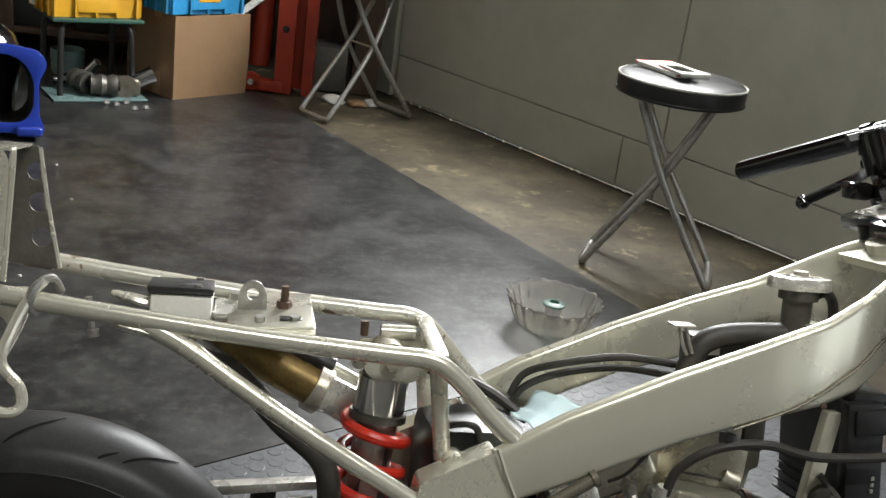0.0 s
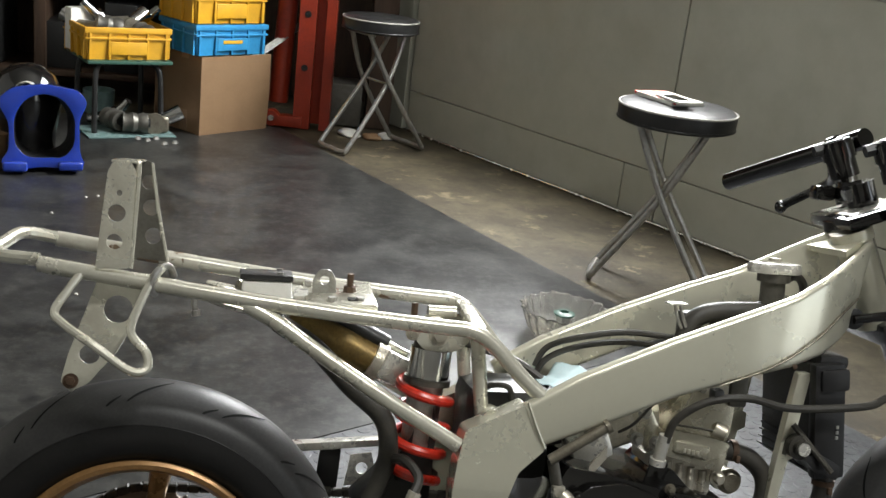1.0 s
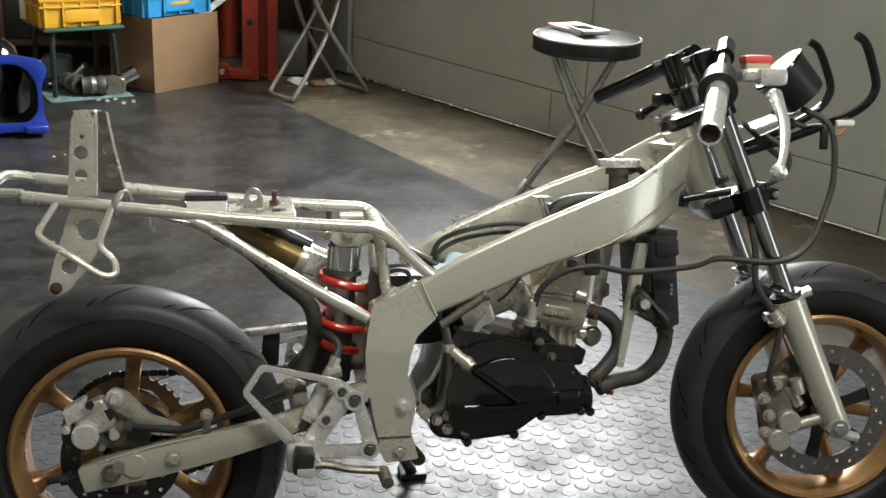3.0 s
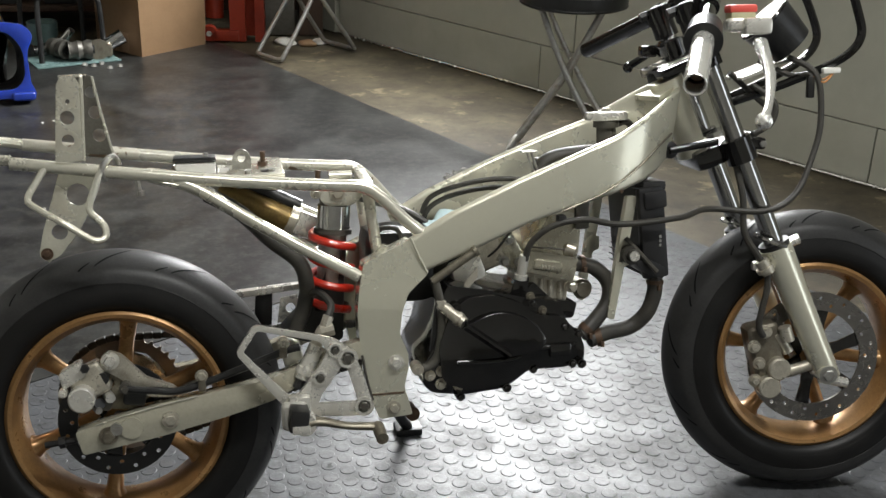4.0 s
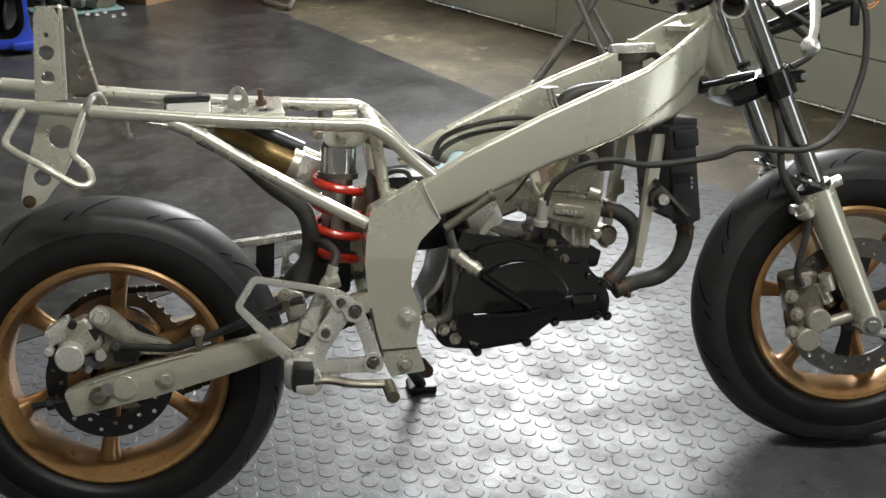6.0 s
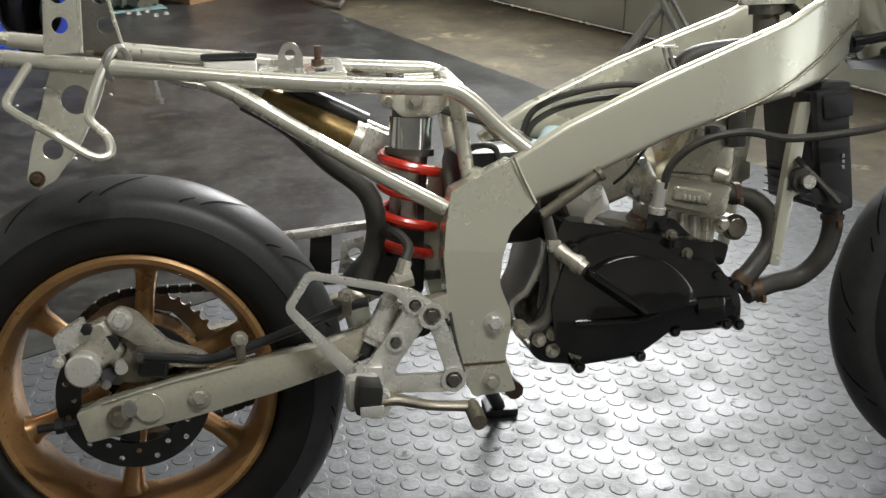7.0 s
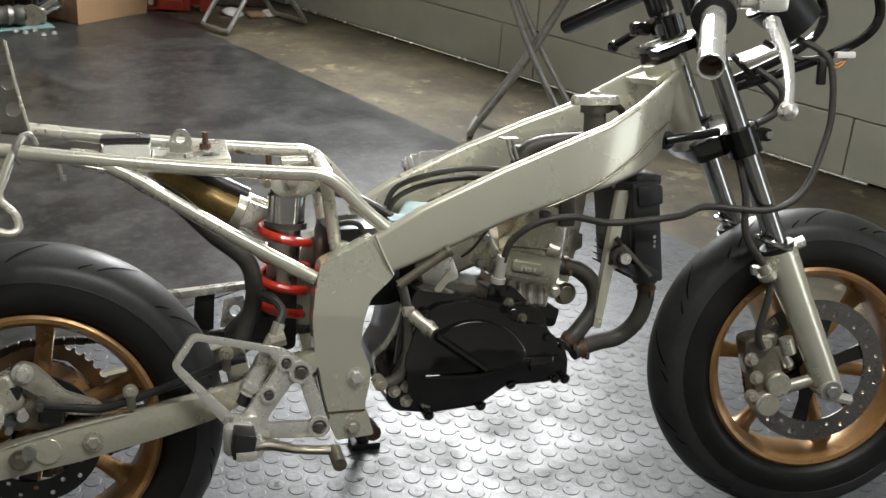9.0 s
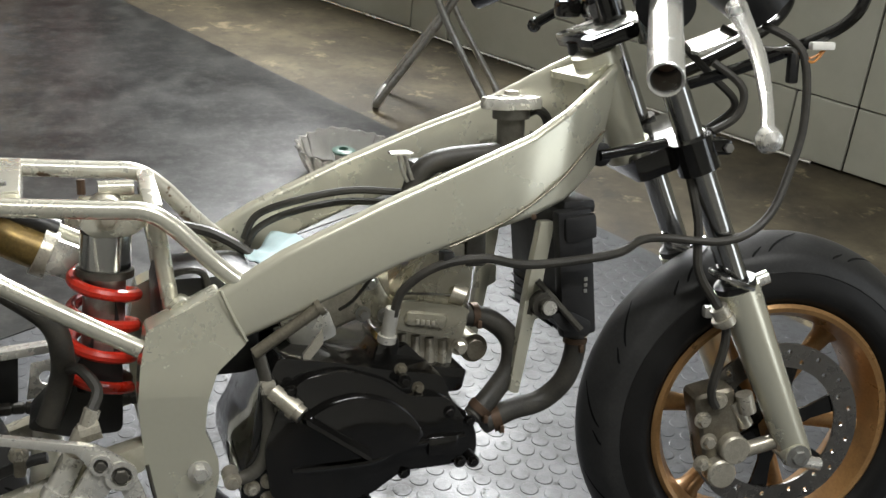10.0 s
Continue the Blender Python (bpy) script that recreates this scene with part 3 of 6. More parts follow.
# ---- wheels ----
def wheel(name, centre, width, phase, label, front=False):
    """Six-spoke cast wheel with tyre, brake disc and hub; the axle lies along y."""
    cx, cz = centre
    hw = width / 2
    hub = part(name, lathe([(0.0001, -0.052), (0.020, -0.052), (0.030, -0.046), (0.030, -0.030), (0.024, -0.020), (0.024, 0.020), (0.030, 0.030), (0.030, 0.046), (0.020, 0.052), (0.0001, 0.052)], 28, (cx, 0, cz)), M["gold"], bike, label)
    R, h = RIM, hw * 0.86
    part("rim", lathe([(R + 0.003, -h), (R - 0.002, -h - 0.004), (R - 0.008, -h - 0.002), (R - 0.013, -h + 0.010), (R - 0.019, -h * 0.55), (R - 0.020, 0), (R - 0.019, h * 0.55), (R - 0.013, h - 0.010), (R - 0.008, h + 0.002),
                      (R - 0.002, h + 0.004), (R + 0.003, h), (R - 0.006, h * 0.6), (R - 0.012, 0), (R - 0.006, -h * 0.6)], 96, (cx, 0, cz), closed=True), M["gold"], hub, "bronze-gold cast rim")
    for k in range(6):
        a = radians(phase + 60 * k)
        d, s = Vector((math.cos(a), 0, math.sin(a))), Vector((-math.sin(a), 0, math.cos(a)))
        c = Vector((cx, 0, cz))
        secs = []
        for r, w, y0 in ((0.024, 0.017, 0.014), (0.060, 0.0125, 0.012), (0.110, 0.0115, 0.012), (0.136, 0.014, 0.016), (R - 0.0185, 0.021, 0.022)):
            o = c + d * r
            secs.append([o + s * (w * math.cos(t)) + Vector((0, y0 * math.sin(t), 0)) for t in (2 * math.pi * j / 12 for j in range(12))])
        part("spoke", loft(secs), M["gold"], hub)
    T = TYRE
    prof = [(R + 0.002, -h + 0.004), (R + 0.012, -hw * 0.99), (R + 0.026, -hw * 1.04), (R + 0.042, -hw * 0.99), (T - 0.025, -hw * 0.86), (T - 0.0125, -hw * 0.62), (T - 0.003, -hw * 0.30), (T, 0)]
    prof = prof + [(r, -y) for r, y in prof[-2::-1]]
    curve = spline([(r, 0, y) for r, y in prof], 4)
    tyre = part("tyre", lathe([(p.x, p.z) for p in curve], 120, (cx, 0, cz), cap=False), M["tyre"], hub, "worn black sport tyre with dusty tread and curved grooves", 60)
    tyre.data.materials.append(M["tread"])
    for q in tyre.data.polygons:
        q.material_index = int(math.hypot(q.center.x - cx, q.center.z - cz) > R + 0.047)
    for r_, sg in ((R + 0.019, -1), (R + 0.019, 1), (R + 0.047, -1), (R + 0.047, 1)):
        yr = float(np.interp(r_, [p[0] for p in prof[:6]], [p[1] for p in prof[:6]])) * -sg
        part("sidewall_rib", lathe([(r_ - 0.0016, yr - 0.0005 * sg), (r_, yr + 0.0010 * sg), (r_ + 0.0016, yr - 0.0005 * sg)], 72, (cx, 0, cz), cap=False), M["tyre"], hub)
    rr, yy = [p.x for p in curve], [p.z for p in curve]
    half = len(curve) // 2
    # curved tread grooves lying in the shoulder
    for sgn in (-1, 1):
        for k in range(13):
            for kind, (y0, y1, da, w) in enumerate(((0.16, 0.74, 0.30, 0.0030), (0.60, 0.80, 0.10, 0.0026))):
                bm = bmesh.new()
                a0 = 2 * math.pi * (k + 0.5 * kind) / 13 + (0.05 if sgn > 0 else 0)
                last = None
                for j in range(11):
                    t = j / 10
                    y = hw * (y0 + (y1 - y0) * t ** 0.8)
                    r = float(np.interp(-y, yy[:half + 1], rr[:half + 1])) + 0.0007
                    a = a0 + da * (t - 0.3 * t * t)
                    wa = w * (math.sin(math.pi * (0.08 + 0.84 * t)) ** 0.7) / r
                    pair = [bm.verts.new((cx + r * math.cos(a + e * wa), sgn * y, cz + r * math.sin(a + e * wa))) for e in (-1, 1)]
                    if last:
                        bm.faces.new((last[0], last[1], pair[1], pair[0]))
                    last = pair
                part("tread_groove", bm, M["groove"], hub)
    return hub


rear = wheel("rear_wheel", (0, AXLE), 0.126, 22, "rear wheel with bronze-gold six-spoke rim")
front = wheel("front_wheel", (0, AXLE), 0.110, 50, "front wheel with bronze-gold six-spoke rim")
front.matrix_basis = FRONT


def brake_disc(parent, y, ro, ri, carrier, n, hole_r, mat):
    hs = []
    for k in range(n):
        a = 2 * math.pi * k / n
        r = ri + (ro - ri) * (0.30, 0.66)[k % 2]
        hs.append(circle2(r * math.cos(a), AXLE + r * math.sin(a), hole_r, 8))
    ob = part("brake_disc", plate(circle2(0, AXLE, ro, 72), y - 0.002, y + 0.002, [circle2(0, AXLE, ri, 48)] + hs, 0), M[mat], parent, "drilled steel brake disc")
    for k in range(6):
        a = radians(60 * k + 20)
        d, s = Vector((math.cos(a), 0, math.sin(a))), Vector((-math.sin(a), 0, math.cos(a)))
        o = Vector((0, y + 0.004, AXLE))
        part("disc_carrier", loft([[o + d * r + s * e * w + Vector((0, q, 0)) for e, q in ((-1, -0.002), (1, -0.002), (1, 0.002), (-1, 0.002))] for r, w in ((0.020, 0.014), (ri * 0.6, 0.009), (ri + 0.006, 0.013))]), M[carrier], ob)
    return ob


brake_disc(front, -0.058, 0.117, 0.085, "black", 30, 0.0034, "disc")
brake_disc(rear, -0.064, 0.089, 0.060, "black", 24, 0.0034, "plastic")
part("sprocket_carrier", lathe([(0.048, 0.048), (0.074, 0.048), (0.076, 0.053), (0.074, 0.058), (0.048, 0.058)], 40, (0, 0, AXLE), closed=True), M["satin"], rear, "bright aluminium sprocket carrier")
# rear sprocket with teeth and cut-outs, chain on it
teeth = []
for k in range(39):
    for da, r in ((0.0, 0.0935), (0.25, 0.0945), (0.42, 0.0995), (0.58, 0.0995), (0.75, 0.0945)):
        a = 2 * math.pi * (k + da) / 39
        teeth.append((r * math.cos(a), AXLE + r * math.sin(a)))
cut = []
for k in range(5):
    a0 = radians(72 * k + 60)
    cut.append([(r * math.cos(a0 + t), AXLE + r * math.sin(a0 + t)) for r, t in ((0.058, -0.36), (0.075, -0.40), (0.078, 0), (0.075, 0.40), (0.058, 0.36), (0.055, 0))])
part("sprocket", plate(teeth, 0.060, 0.066, cut, 0), M["sprocket"], rear, "dull brownish steel rear sprocket")
chain = bmesh.new()
path = [(0.098 * math.cos(a), AXLE + 0.098 * math.sin(a)) for a in (radians(85 + 200 * j / 22) for j in range(23))]
up = [(0.44 - (0.44 - path[0][0]) * j / 30, 0.335 - (0.335 - path[0][1]) * j / 30) for j in range(30)]
lo = [(path[-1][0] + (0.44 - path[-1][0]) * j / 30, path[-1][1] + (0.285 - path[-1][1]) * j / 30) for j in range(1, 31)]
run = up + path + lo
for i in range(0, len(run) - 1):
    (x0, z0), (x1, z1) = run[i], run[i + 1]
    a = math.atan2(z1 - z0, x1 - x0)
    block((x0 + x1) / 2, 0.063, (z0 + z1) / 2, math.hypot(x1 - x0, z1 - z0) * 1.02, 0.012 if i % 2 else 0.016, 0.011, 0.002, Matrix.Rotation(-a, 4, "Y"), chain, 1)
part("chain", chain, M["hose"], bike, "dirty drive chain")
guard = [(-0.085, 0.372), (0.02, 0.390), (0.12, 0.398), (0.30, 0.412), (0.30, 0.402), (0.12, 0.386), (0.02, 0.376), (-0.085, 0.360)]
cg = part("chain_guard", plate(guard, 0.060, 0.082, (), 0.002), M["alu"], bike, "polished aluminium chain guard")
part("guard_bracket", plate([(0.215, 0.330), (0.245, 0.330), (0.250, 0.405), (0.222, 0.405)], 0.070, 0.074, (), 0.001), M["plastic"], cg)
part("guard_bracket", plate([(0.255, 0.345), (0.300, 0.352), (0.290, 0.392), (0.262, 0.388)], 0.066, 0.070, [circle2(0.278, 0.37, 0.008)], 0.001), M["alu"], cg)

# swing arm
ARM = [(-0.060, 0.241), (-0.030, 0.250), (0.058, 0.273), (0.128, 0.284), (0.219, 0.298), (0.262, 0.312), (0.310, 0.334), (0.372, 0.350), (0.372, 0.322), (0.300, 0.302), (0.262, 0.280), (0.233, 0.266), (0.165, 0.247), (0.063, 0.224), (-0.050, 0.205)]
for sgn in (-1, 1):
    arm = part("swing_arm", plate(rounded(ARM, 0.005), sgn * 0.082, sgn * 0.110, (), 0.004), M["arm"], bike, "silver box-section swing arm", 50)
    if sgn < 0:
        bolt("axle_nut", arm, -0.012, -0.112, 0.233, 0.0095, 0.012, "cast_dark")
        part("adjuster_plate", lathe([(0.0001, -0.1115), (0.017, -0.1115), (0.0165, -0.1135), (0.0001, -0.1138)], 24, (0.022, 0, 0.242)), M["arm"], arm)
        bolt("arm_bolt", arm, 0.079, -0.112, 0.250, 0.0085, 0.007, "cast")
        part("arm_top_weld", tube([(-0.03, -0.1115, 0.2505), (0.03, -0.1115, 0.266), (0.12, -0.1115, 0.283)], 0.0013, 5), M["tube"], arm)
part("swing_arm_bridge", tube([(0.275, -0.09, 0.300), (0.275, 0.09, 0.300)], 0.018, 12, curve=False), M["frame"], bike)
part("rear_axle", rod((0, -0.118, AXLE), (0, 0.118, AXLE), 0.009), M["steel"], bike)
part("chain_adjuster", rod((-0.105, -0.098, 0.222), (-0.06, -0.098, 0.226), 0.005, 8, rod((-0.085, -0.098, 0.2235), (-0.076, -0.098, 0.2245), 0.009, 6)), M["plastic"], bike)

# rear caliper on its bracket
cal = part("rear_caliper", block(-0.036, -0.084, 0.312, 0.054, 0.036, 0.050, 0.010, Matrix.Rotation(radians(-25), 4, "Y"), seg=3), M["cast"], bike, "dirty cast silver brake caliper")
part("caliper_hollow", rod((-0.016, -0.084, 0.318), (-0.016, -0.1015, 0.318), 0.0095, 14), M["plastic"], cal)
part("caliper_hollow", rod((-0.030, -0.084, 0.276), (-0.022, -0.100, 0.280), 0.0085, 14), M["plastic"], cal)
part("caliper_piston_cap", lathe([(0.0001, -0.122), (0.017, -0.122), (0.0195, -0.119), (0.0195, -0.098), (0.0001, -0.098)], 28, (-0.046, 0, 0.293)), M["alu"], cal)
part("caliper_ear", plate(rounded([(-0.078, 0.330), (-0.046, 0.348), (-0.038, 0.326), (-0.072, 0.306)], 0.005), -0.104, -0.080, (), 0.003), M["alu"], cal)
part("bracket_arm", plate(rounded([(-0.020, 0.345), (-0.006, 0.357), (0.012, 0.350), (0.046, 0.312), (0.085, 0.296), (0.094, 0.286), (0.085, 0.278), (0.050, 0.282), (0.020, 0.304), (0.000, 0.320), (-0.016, 0.328)], 0.006), -0.092, -0.078, (), 0.003), M["cast"], cal, "pale cast caliper bracket")
part("bracket_web", plate(rounded([(-0.018, 0.330), (0.020, 0.304), (0.052, 0.284), (0.030, 0.262), (-0.010, 0.266), (-0.024, 0.290)], 0.006), -0.084, -0.076, [circle2(-0.010, 0.306, 0.009)], 0.002), M["cast_dark"], cal)
part("dust_boot", block(0.028, -0.092, 0.284, 0.034, 0.018, 0.024, 0.007, Matrix.Rotation(radians(10), 4, "Y"), seg=3), M["plastic"], cal, "black rubber dust boot")
part("slide_pin", rod((-0.012, -0.086, 0.290), (-0.006, -0.104, 0.288), 0.0075, 12), M["alu"], cal)
part("pad_pin", rod((-0.030, -0.090, 0.272), (-0.024, -0.104, 0.270), 0.0055, 10), M["steel"], cal)
part("pad_plate", plate(rounded([(-0.050, 0.272), (-0.010, 0.264), (-0.004, 0.276), (-0.030, 0.286)], 0.004), -0.090, -0.070, (), 0.002), M["dark_steel"], cal)
bolt("caliper_bolt", cal, -0.004, -0.092, 0.343, 0.0090, 0.012, "alu")
bolt("caliper_bolt", cal, -0.039, -0.104, 0.338, 0.0068, 0.010, "plastic", False)
part("banjo", lathe([(0.0001, -0.106), (0.009, -0.106), (0.009, -0.092), (0.0001, -0.092)], 16, (0.016, 0, 0.302)), M["dark_steel"], cal)
bolt("banjo_bolt", cal, 0.016, -0.106, 0.302, 0.0055, 0.008, "dark_steel")
part("bleed_screw", rod((-0.073, -0.096, 0.302), (-0.073, -0.110, 0.302), 0.0065, 12, rod((-0.073, -0.110, 0.302), (-0.073, -0.116, 0.302), 0.0035, 8)), M["alu"], cal)
bm = tube([(0.016, -0.106, 0.302), (0.034, -0.108, 0.299), (0.060, -0.108, 0.296), (0.090, -0.106, 0.292), (0.125, -0.104, 0.299), (0.19, -0.100, 0.318), (0.255, -0.098, 0.340), (0.278, -0.100, 0.345)], 0.0058, 10)
part("rear_brake_hose", bm, M["plastic"], bike, "black rubber brake hose")
for x, z in ((0.128, 0.300), (0.252, 0.342)):
    cl = part("hose_clip", block(x, -0.106, z, 0.012, 0.014, 0.022, 0.004), M["cast_dark"], bike)
    bolt("clip_bolt", cl, x, -0.110, z + 0.014, 0.0065, 0.007, "cast")

# ---- rider's foot controls, right side ----
outer = [(0.208, 0.393), (0.300, 0.371), (0.326, 0.365), (0.356, 0.342), (0.364, 0.322), (0.386, 0.252), (0.378, 0.241), (0.362, 0.239), (0.284, 0.244), (0.262, 0.250), (0.244, 0.268), (0.179, 0.351)]
h1 = rounded([(0.2125, 0.3835), (0.305, 0.3610), (0.317, 0.344), (0.300, 0.316), (0.270, 0.279), (0.256, 0.279), (0.1905, 0.351)], 0.005)
h2 = rounded([(0.339, 0.321), (0.345, 0.318), (0.362, 0.261), (0.300, 0.263), (0.306, 0.277)], 0.005)
rs = part("footrest_plate", plate(rounded(outer, 0.010), -0.136, -0.126, [h1, h2], 0.003), M["alu"], bike, "cut-out aluminium footrest plate")
for x, z, r in ((0.347, 0.332, 0.0105), (0.370, 0.254, 0.010), (0.328, 0.346, 0.0072), (0.304, 0.304, 0.0072)):
    part("bolt_ring", lathe([(r * 1.5, -0.136), (r * 1.5, -0.1395), (r * 1.0, -0.1395), (r * 1.0, -0.136)], 20, (x, 0, z)), M["alu"], rs)
    bolt("socket_bolt", rs, x, -0.136, z, r * 0.75, 0.006, "dark_steel", False)
rod_ = part("footrest_block", block(0.271, -0.142, 0.262, 0.034, 0.026, 0.040, 0.008), M["alu"], rs)
part("folding_peg", block(0.266, -0.176, 0.257, 0.028, 0.052, 0.034, 0.004, Matrix.Rotation(radians(8), 4, "Y")), M["plastic"], rs, "square black rubber foot peg")
part("peg_boot", block(0.262, -0.156, 0.254, 0.040, 0.022, 0.044, 0.012, seg=3), M["piping"], rs, "torn pale rubber boot")
part("peg_end", block(0.268, -0.202, 0.246, 0.026, 0.003, 0.012, 0.001), M["alu"], rs)
part("brake_pedal", tube([(0.275, -0.146, 0.236), (0.300, -0.150, 0.240), (0.340, -0.152, 0.230), (0.382, -0.154, 0.226)], [0.014, 0.010, 0.008, 0.009], 12, flat=0.7), M["cast_dark"], bike, "dull cast brake pedal")
part("pedal_tip", rod((0.388, -0.150, 0.224), (0.390, -0.186, 0.216), 0.0095, 14), M["cast_dark"], bike)
part("pedal_pivot", lathe([(0.0001, -0.158), (0.017, -0.158), (0.019, -0.154), (0.019, -0.136), (0.0001, -0.136)], 24, (0.277, 0, 0.238)), M["alu"], bike)
mc = part("rear_master_cylinder", rod((0.278, -0.112, 0.298), (0.304, -0.108, 0.348), 0.0125, 18), M["alu"], bike, "cast brake master cylinder")
part("cylinder_collar", rod((0.282, -0.112, 0.305), (0.287, -0.1115, 0.314), 0.0155, 18), M["alu"], mc)
part("cylinder_neck", rod((0.302, -0.108, 0.348), (0.314, -0.105, 0.372), 0.0095, 14), M["cast"], mc)
part("cylinder_fitting", rod((0.318, -0.104, 0.376), (0.324, -0.102, 0.392), 0.0085, 8, rod((0.310, -0.105, 0.368), (0.330, -0.103, 0.372), 0.011, 10)), M["cast"], mc)
part("push_rod", rod((0.271, -0.113, 0.284), (0.278, -0.112, 0.299), 0.0085, 10), M["plastic"], mc)
part("master_cylinder_hose", tube([(0.322, -0.100, 0.388), (0.330, -0.085, 0.405), (0.315, -0.06, 0.420), (0.300, -0.03, 0.410)], 0.006, 8), M["hose"], bike)

# ---- rear shock absorber ----
ST, SB = Vector((0.352, 0, 0.572)), Vector((0.333, 0, 0.345))
ax = (SB - ST).normalized()
sd = Vector((0, 1, 0))
fw = sd.cross(ax).normalized()
shock = part("shock_absorber", rod(ST + ax * 0.010, SB - ax * 0.02, 0.017, 18), M["steel"], bike, "rear shock absorber with red coil spring")
part("shock_body", rod(ST + ax * 0.022, ST + ax * 0.060, 0.0270, 28), M["chrome"], shock, "dull steel upper spring collar")
part("collar_ring", rod(ST + ax * 0.060, ST + ax * 0.068, 0.0305, 28), M["dark_steel"], shock)
part("collar_cap", rod(ST + ax * 0.014, ST + ax * 0.022, 0.024, 24), M["dark_steel"], shock)
part("lower_cup", rod(SB - ax * 0.044, SB - ax * 0.035, 0.033, 24), M["plastic"], shock)
part("damper_sleeve", rod(ST + ax * 0.068, ST + ax * 0.150, 0.0225, 20), M["steel"], shock)
coil = []
for j in range(140):
    t = j / 139
    a = 2 * math.pi * 3.6 * t + 0.4
    coil.append(ST + ax * (0.066 + 0.124 * t) + (sd * math.cos(a) + fw * math.sin(a)) * 0.0335)
part("coil_spring", tube(coil, 0.0068, 10, curve=False), M["red"], shock, "glossy red coil spring")
part("shock_top_eye", rod(ST + sd * 0.024, ST - sd * 0.024, 0.019, 22), M["cast"], shock)
for s_ in (-1, 1):
    part("shock_bracket", plate(rounded([(0.322, 0.584), (0.392, 0.584), (0.392, 0.565), (0.375, 0.552), (0.335, 0.552), (0.322, 0.566)], 0.008), s_ * 0.030, s_ * 0.035, (), 0.001), M["tube"], bike)
bolt("shock_bolt", bike, 0.352, -0.035, 0.572, 0.0085, 0.010, "cast")
bolt("shock_bolt", bike, 0.318, -0.035, 0.574, 0.006, 0.014, "cast")
# silencer canister beside the shock
can = part("exhaust_silencer", rod((0.165, 0.060, 0.578), (0.288, 0.060, 0.516), 0.0215, 26), M["brass"], bike, "dark mottled gold exhaust silencer can")
# black rod along the top of the can
part("black_top_rod", rod((0.200, 0.068, 0.590), (0.300, 0.068, 0.540), 0.013, 14), M["plastic"], can)
part("silencer_strap", rod((0.278, 0.060, 0.521), (0.292, 0.060, 0.514), 0.0275, 26), M["cast"], can)
part("silencer_cap", rod((0.288, 0.060, 0.516), (0.322, 0.060, 0.499), [0.0245, 0.015], 22), M["alu"], can)
part("strap_tab", block(0.312, 0.035, 0.512, 0.044, 0.016, 0.040, 0.005, Matrix.Rotation(radians(25), 4, "Y")), M["alu"], can)
part("silencer_tail", rod((0.12, 0.060, 0.600), (0.168, 0.060, 0.576), [0.012, 0.0245], 22), M["steel"], can)
part("inner_tube", rod((0.190, 0.085, 0.588), (0.330, 0.088, 0.520), 0.010, 14), M["tube"], bike)
part("breather_hose", tube([(0.150, -0.030, 0.580), (0.200, -0.030, 0.548), (0.245, -0.030, 0.503), (0.287, -0.030, 0.466), (0.298, -0.030, 0.430), (0.294, -0.030, 0.395), (0.278, -0.028, 0.352)], 0.0125, 12), M["hose"], bike, "thick weathered black rubber hose")
part("inner_mudguard", plate(rounded([(0.255, 0.345), (0.300, 0.330), (0.355, 0.330), (0.360, 0.440), (0.345, 0.560), (0.330, 0.440), (0.290, 0.380)], 0.01), -0.02, 0.045, (), 0.003), M["plastic"], bike, "")
part("airbox", block(0.450, 0.010, 0.450, 0.11, 0.12, 0.12, 0.02), M["plastic"], bike, "black airbox behind the carburettor")
part("battery_lead", tube([(0.40, -0.04, 0.50), (0.42, -0.05, 0.515), (0.445, -0.05, 0.51), (0.45, -0.05, 0.47)], 0.004, 8), M["hose"], bike)
part("wire_loom", tube([(0.36, 0.02, 0.57), (0.41, 0.04, 0.55), (0.47, 0.05, 0.53), (0.52, 0.03, 0.50)], 0.006, 8), M["hose"], bike)

# ---- engine ----
CASE = [(0.496, 0.408), (0.506, 0.428), (0.520, 0.425), (0.560, 0.418), (0.634, 0.400), (0.690, 0.390), (0.700, 0.357), (0.722, 0.338), (0.732, 0.312), (0.730, 0.284), (0.690, 0.280), (0.634, 0.281), (0.612, 0.262), (0.592, 0.253), (0.527, 0.248), (0.475, 0.256), (0.462, 0.270), (0.464, 0.300), (0.482, 0.330), (0.492, 0.370)]
eng = part("engine_case", plate(rounded(CASE, 0.010), -0.112, 0.095, (), 0.008), M["black"], bike, "black engine crankcase with cast covers", 50)
COVER = [(0.505, 0.385), (0.530, 0.408), (0.575, 0.412), (0.620, 0.396), (0.645, 0.375), (0.690, 0.370), (0.712, 0.340), (0.720, 0.305), (0.690, 0.290), (0.640, 0.290), (0.600, 0.264), (0.530, 0.260), (0.492, 0.275), (0.486, 0.330)]
cov = part("clutch_cover", plate(rounded(COVER, 0.012), -0.110, -0.128, (), 0.006), M["black"], eng, "glossy black clutch cover", 50)
DOME = [(0.583 + 0.084 * math.cos(a), 0.301 + 0.084 * math.sin(a)) for a in (radians(128 - 6.5 * j) for j in range(17))] + [(0.652, 0.322), (0.640, 0.316), (0.601, 0.312)]
part("cover_dome", plate(DOME, -0.126, -0.142, (), 0.007), M["black"], cov, "raised black cover with an arched top")
part("cover_rib", loft([[Vector((x, -0.128, z + 0.009)), Vector((x, -0.155, z + 0.002)), Vector((x, -0.156, z - 0.003)), Vector((x, -0.128, z - 0.012))] for x, z in ((0.526, 0.371), (0.596, 0.319))]), M["black"], cov)
part("cover_rib", tube([(0.515, -0.128, 0.305), (0.60, -0.130, 0.305), (0.64, -0.130, 0.318), (0.71, -0.129, 0.322)], 0.004, 8), M["black"], cov)
